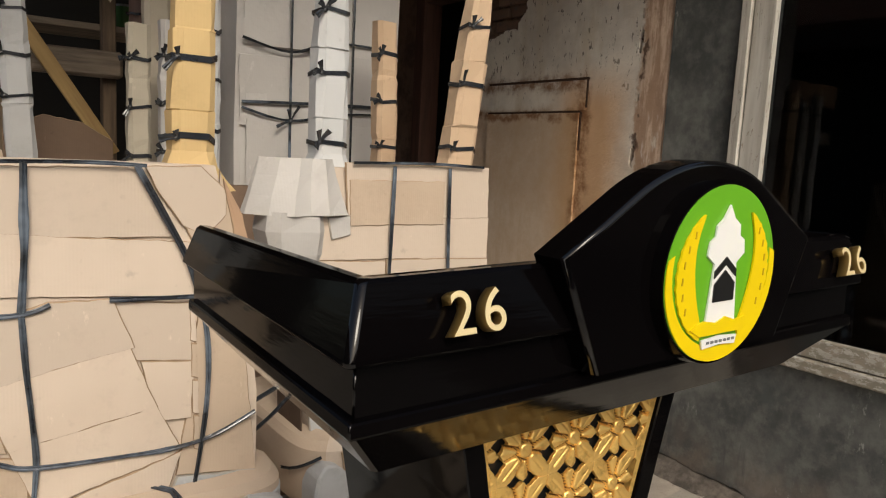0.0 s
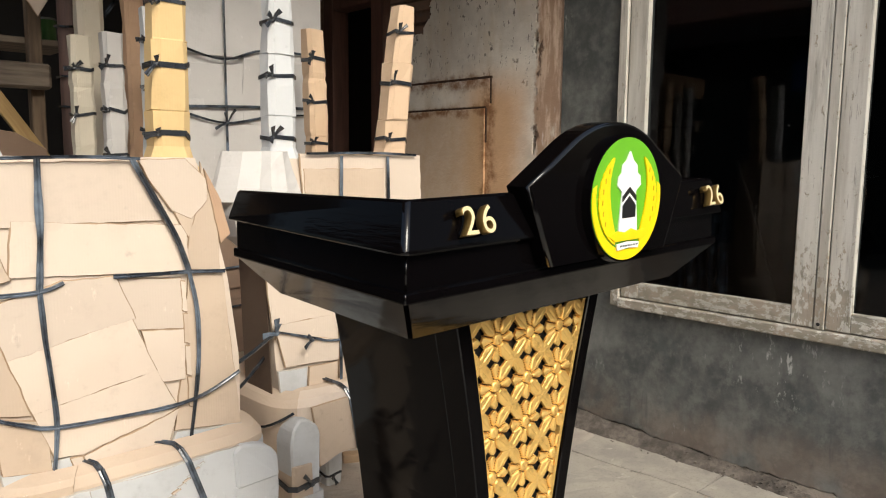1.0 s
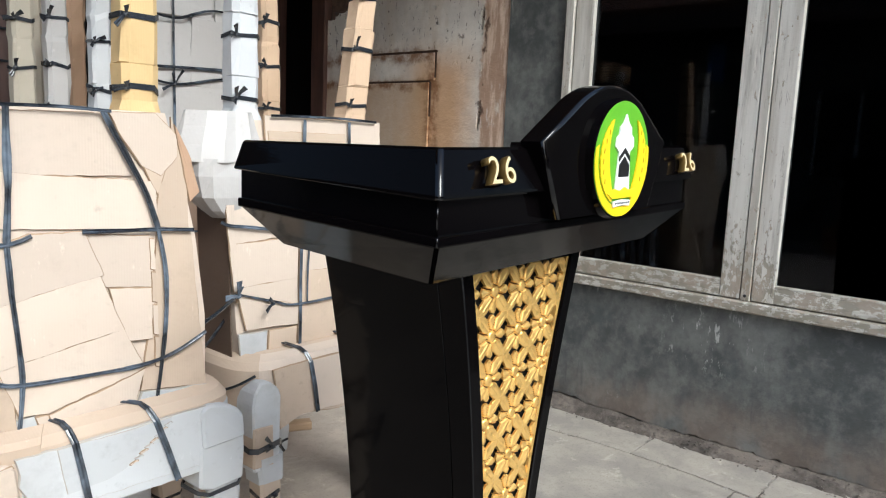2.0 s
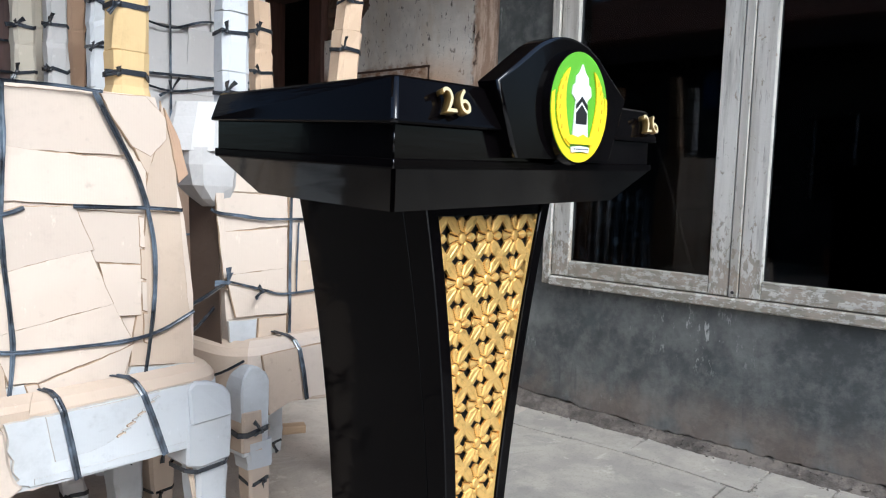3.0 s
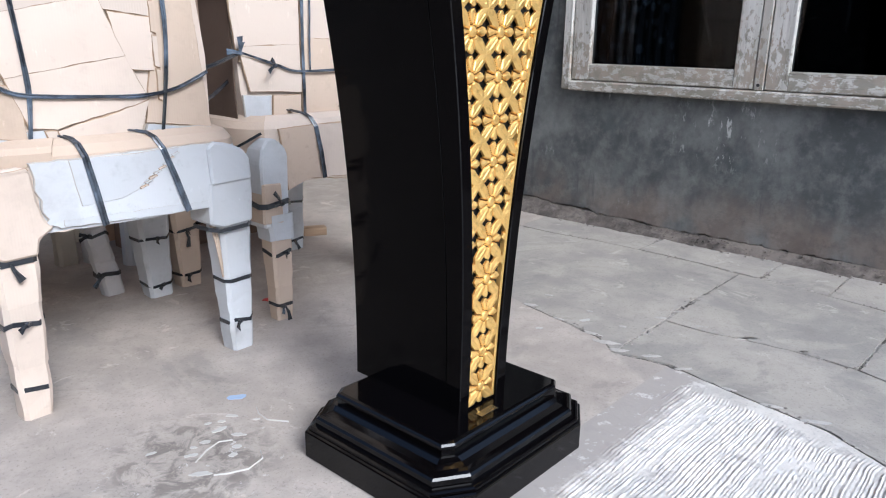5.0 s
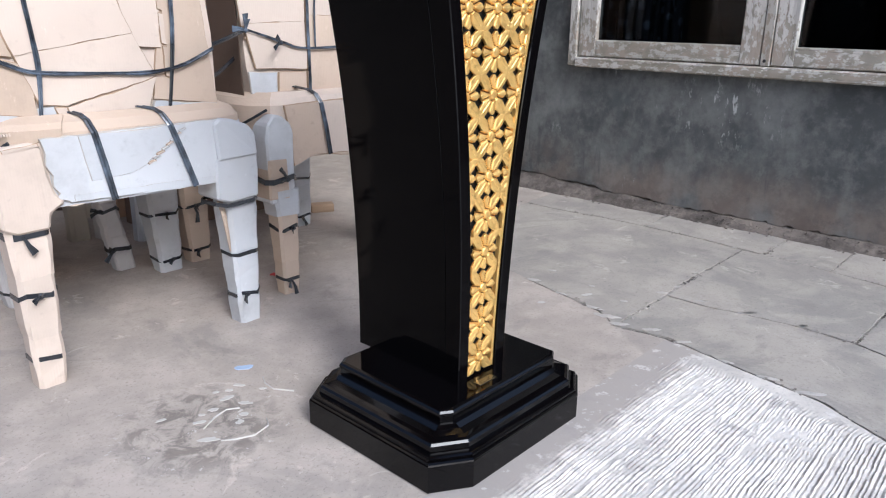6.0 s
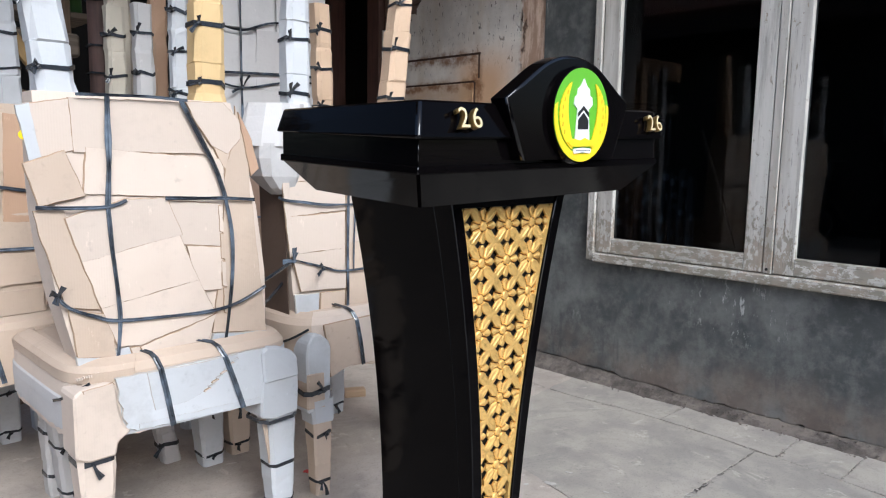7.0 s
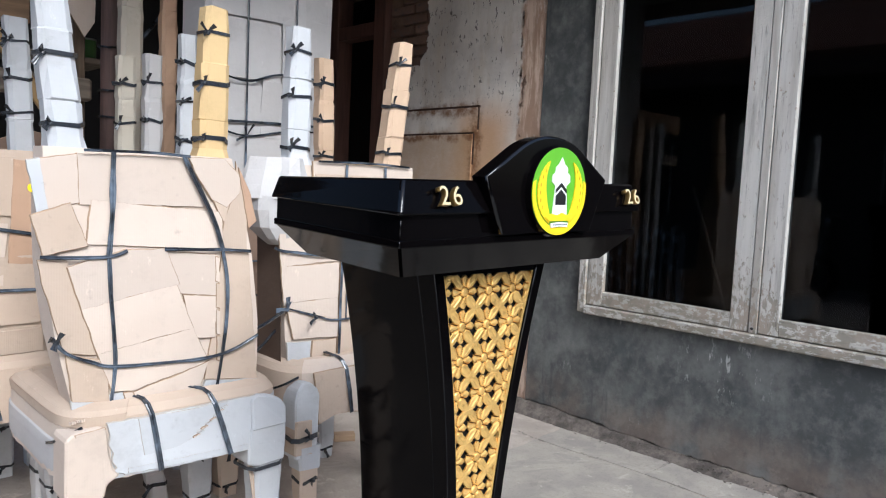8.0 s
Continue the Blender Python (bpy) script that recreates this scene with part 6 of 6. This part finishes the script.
D_SHEETS = [
    (-0.04, 1.04, 0.40, 0.17, 2, TAN, 0.006, 0.003), (-0.05, 0.86, 0.36, 0.18, -4, PALE, 0.008, 0.003), (0.12, 0.74, 0.22, 0.20, 3, TAN, 0.011, 0.003),
    (-0.10, 0.68, 0.25, 0.18, -2, TAN, 0.008, 0.003), (0.05, 0.59, 0.36, 0.07, 0, TAN, 0.010, 0.002), (0.19, 0.97, 0.09, 0.30, -3, BROWN, 0.012, 0.005),
]
D_STRAPS = [
    (0.013, [(0.06, 1.15), (0.055, 0.9), (0.06, 0.55)]), (0.013, [(-0.24, 0.93), (0.0, 0.935), (0.25, 0.90)]), (0.013, [(-0.24, 0.74), (0.0, 0.745), (0.25, 0.742)]),
]
wrapped_chair(pose(-0.630, 1.455, 0), "tall-backed chair packed in tan cardboard, torn along the seat", 37, tones=[TAN, TAN, PALE], sheets=D_SHEETS, straps=D_STRAPS,
              finials=(None, WHITE), finial_top=1.525, finial_shift=(-0.02, -0.02), legs=[(TAN, -0.235), (GREY, 0.235)], seat_tone=TAN,
              rail=[(150, 275, 0.385, 0.553, TAN, 0.007), (265, 360, 0.37, 0.556, TAN, 0.011)],
              rail_cuts=[(3, GREY, ((0.155, 0.400), (0.215, 0.408), (0.215, 0.330), (0.175, 0.338)))])


def wrapped_cabinet():
    """A tall flat-backed piece of furniture in grey cardboard, standing behind the chairs."""
    W = thing("wrapped_cabinet", pose(0.534, 1.84, 0), "tall furniture packed in grey cardboard with black straps", "cabinet")
    up = lambda z: 1.2 + 1.15 * (z - 1.2) if z > 1 else z
    body = part("packing", lumpy([oct_ring(0, 0.02, z, 0.291, 0.10, 0.06) for z in (0.0, 0.4, 0.8, 1.2, 1.6, 2.0, 2.45)], 5, 0.004), GREY, W)
    for i, (cx, cz, w, h, t) in enumerate([(-0.10, 1.56, 0.26, 0.20, 0), (0.14, 1.58, 0.20, 0.24, 1), (0.10, 1.36, 0.28, 0.20, -1), (-0.13, 1.34, 0.22, 0.19, 2),
                                           (-0.05, 1.80, 0.36, 0.26, 1), (0.0, 1.16, 0.44, 0.20, 0), (-0.19, 1.25, 0.06, 0.16, 3), (0.02, 0.9, 0.4, 0.3, 0), (0.0, 0.5, 0.42, 0.36, 0)]):
        sheet(body, 1.17 * cx, up(cz), 1.17 * w, 1.15 * h, t, GREY, 0.004 + 0.004 * (i % 3), -0.08, 300 + i, 0.003)
    for width, pts in ((0.012, [(-0.105, 2.28), (-0.100, 1.6), (-0.098, 1.10)]), (0.010, [(0.09, 2.28), (0.088, 1.5), (0.09, 1.1)]), (0.011, [(-0.235, 1.475), (-0.10, 1.45), (0.03, 1.49), (0.235, 1.49)]),
                       (0.013, [(-0.235, 1.305), (0.0, 1.315), (0.235, 1.32)]), (0.010, [(-0.235, 1.29), (-0.10, 1.262), (0.06, 1.29), (0.235, 1.30)])):
        strap_line(body, [(1.18 * x, up(z)) for x, z in pts], width, -0.08, lift=0.018)
    part("knot", bow(-0.116, -0.099, up(1.262), 77, 0.05), STRAP, body)
    # stands in for the bundle between the chairs, its shade in the colour
    skirt = part("lower_packing", lumpy([oct_ring(-0.03, -0.02, z, 0.32, 0.10, 0.06) for z in (0.0, 0.35, 0.7, 1.06)], 8, 0.004), SHADE_BROWN, W, "brown board, darkened for the shade between the chairs")
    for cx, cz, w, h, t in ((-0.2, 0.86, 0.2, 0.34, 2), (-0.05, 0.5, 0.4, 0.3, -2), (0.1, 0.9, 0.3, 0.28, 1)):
        sheet(skirt, cx, cz, w, h, t, SHADE_BROWN, 0.006, -0.12, int(cz * 900), 0.002)
    for z in (0.74, 0.60):
        strap_line(skirt, [(-0.34, z), (-0.1, z + 0.03), (0.24, z + 0.01)], 0.010, -0.12)
    return W


wrapped_cabinet()


def wrapped_pole(x, y, z1, w, material, seed, label, top=(0, 0), ties=(0.10, 0.24, 0.38)):
    P = thing("wrapped_pole", pose(x, y, 0), label, "wrapped pole", "wrapped poles")
    wrapped_post(P, 0, 0, 0.0, z1, w, w * 0.92, material, seed, top=top, straps=tuple((z1 - d) / z1 for d in ties), name="pole", sleeves=9)
    return P


wrapped_pole(0.053, 1.78, 1.535, 0.034, GREY, 51, "upright furniture part packed in grey cardboard")
wrapped_pole(-0.030, 1.815, 1.52, 0.033, KRAFT, 58, "upright furniture part packed in dull brown cardboard")
wrapped_pole(0.129, 1.66, 1.605, 0.030, WHITE, 52, "upright furniture part packed in white cardboard")
wrapped_pole(0.092, 2.10, 2.60, 0.044, KRAFT, 53, "broad upright furniture part packed in dull brown cardboard")
wrapped_pole(0.212, 2.02, 2.60, 0.032, BROWN, 54, "tall upright furniture part packed in brown cardboard")
wrapped_pole(0.678, 1.52, 1.585, 0.037, WARM, 56, "upright furniture part packed in warm tan cardboard", (-0.050, 0.0))
wrapped_pole(-0.262, 2.02, 1.625, 0.041, WHITE, 57, "upright furniture part packed in white cardboard, leaning aside", (-0.075, 0.0), (0.08, 0.21, 0.33))
wrapped_pole(-0.052, 1.420, 0.50, 0.030, GREY, 55, "slim leg packed in grey cardboard, leaning under the seats", (-0.110, -0.06), (0.30, 0.43))


def timber_rack():
    """Old studs, a beam and a shelf at the back of the porch."""
    R = thing("timber_rack", Matrix(), "rough rack of old dark timber studs and beams", "rack")
    for x, y, w in ((0.015, 2.46, 0.024), (-0.33, 2.48, 0.03), (-0.80, 2.5, 0.035)):
        part("stud", box((x - w, y, 0), (x + w, y + 0.05, 2.74), 0.004), STUDWOOD, R)
    part("beam", box((-1.5, 2.40, 1.40), (0.05, 2.455, 1.495), 0.010), OLDWOOD, R, "weathered split beam")
    part("beam", box((-1.5, 2.395, 1.68), (-0.19, 2.455, 1.84), 0.006), timber("tawny_board_wood", (0.30, 0.185, 0.10), (0.20, 0.12, 0.065), 0), R, "tawny board")
    part("shelf_board", box((-0.30, 2.515, 1.575), (0.16, 2.80, 1.60), 0.003), OLDWOOD, R)
    return R


timber_rack()
plank = part("plank", box((-0.024, -0.012, -0.10), (0.024, 0.012, 0.60), 0.002), NEWWOOD, at=pose(-0.046, 2.375, 1.21, 0, -33.4, 0))
tagged(plank, "fresh yellowish sawn plank leaning across the rack", "plank")


def porch_post():
    P = thing("porch_post", pose(0.095, 2.30, 0), "dark brown round porch post with cord wound about it", "post")
    bm = bmesh.new()
    bmesh.ops.create_cone(bm, cap_ends=True, segments=18, radius1=0.048, radius2=0.044, depth=2.75, matrix=Matrix.Translation((0, 0, 1.375)))
    part("shaft", bm, DARKWOOD, P, smooth=True)
    for z in (1.33, 1.44, 1.62):
        part("cord", band_round(0.0, 0, z, 0.046, 0.046, 0.008, int(z * 100), 0.004), STRAP, P)
    part("cord_tail", ribbon([(0.03, -0.04, 1.56), (0.12, -0.06, 1.70), (0.22, -0.07, 1.84)], 0.016, 0.003), STRAP, P)
    return P


porch_post()

can = thing("paint_tin", pose(0.095, 2.60, 1.60), "small green tin on the rack's shelf board", "tin")
bm = bmesh.new()
bmesh.ops.create_cone(bm, cap_ends=True, segments=20, radius1=0.034, radius2=0.034, depth=0.085, matrix=Matrix.Translation((0, 0, 0.0425)))
part("tin_body", bm, enamel("dull_green_tin", (0.08, 0.22, 0.05)), can)
bm = bmesh.new()
bmesh.ops.create_cone(bm, cap_ends=True, segments=20, radius1=0.035, radius2=0.035, depth=0.008, matrix=Matrix.Translation((0, 0, 0.089)))
part("tin_lid", bm, plain("tin_metal", (0.4, 0.4, 0.38), 0.4, 0.7), can)

# loose things on the floor
off = part("wood_offcut", box((-0.045, -0.022, 0), (0.045, 0.022, 0.032), 0.002), BLOCKWOOD, at=pose(0.80, 1.53, 0, 0, 0, -28))
tagged(off, "short sawn block of pale wood lying on the floor", "wood block")


flap = thing("hanging_cardboard", pose(0, 2.34, 0), "pale loose sheet of cardboard hanging from the rack", "cardboard")
cut_sheet(flap, PALE, [(-0.12, 2.735), (0.07, 2.735), (0.036, 1.72), (-0.004, 1.652), (-0.075, 1.76)], 1, name="loose_sheet")
tag = part("paper_scrap", plate(jag([(-0.012, -0.02), (0.012, -0.018), (0.010, 0.02), (-0.010, 0.022)], 0.008, 0.003, 5), 0.002, "z"), plain("red_printed_paper", (0.55, 0.05, 0.04), 0.7), at=pose(0.24, 1.03, 0.0, 0, 0, 30))
tagged(tag, "small red paper scrap on the concrete floor", "paper scrap")
for k, (x, y, turn) in enumerate(((-0.93, 0.90, 20), (-0.72, 0.98, -35))):
    s = part("strap_scrap", ribbon([(-0.06, 0, 0.001), (-0.02, 0.006, 0.006), (0.03, -0.004, 0.003), (0.06, 0.006, 0.001)], 0.012, 0.0015, up=(0, 0, 1)), STRAP, at=pose(x, y, 0, 0, 0, turn))
    tagged(s, "cut end of black plastic strap on the floor", "strap scrap", "strap scraps")


# its colour carries the shade at the back of the porch
leaning = thing("leaning_cardboard", pose(0, 2.33, 0), "flat brown cardboard sheet, darkened for shade, standing against the timber rack", "cardboard")
cut_sheet(leaning, SHADE_BROWN, [(-0.34, 0.004), (0.0, 0.004), (0.0, 1.175), (-0.10, 1.235), (-0.22, 1.255), (-0.34, 1.20)], 1, name="sheet")
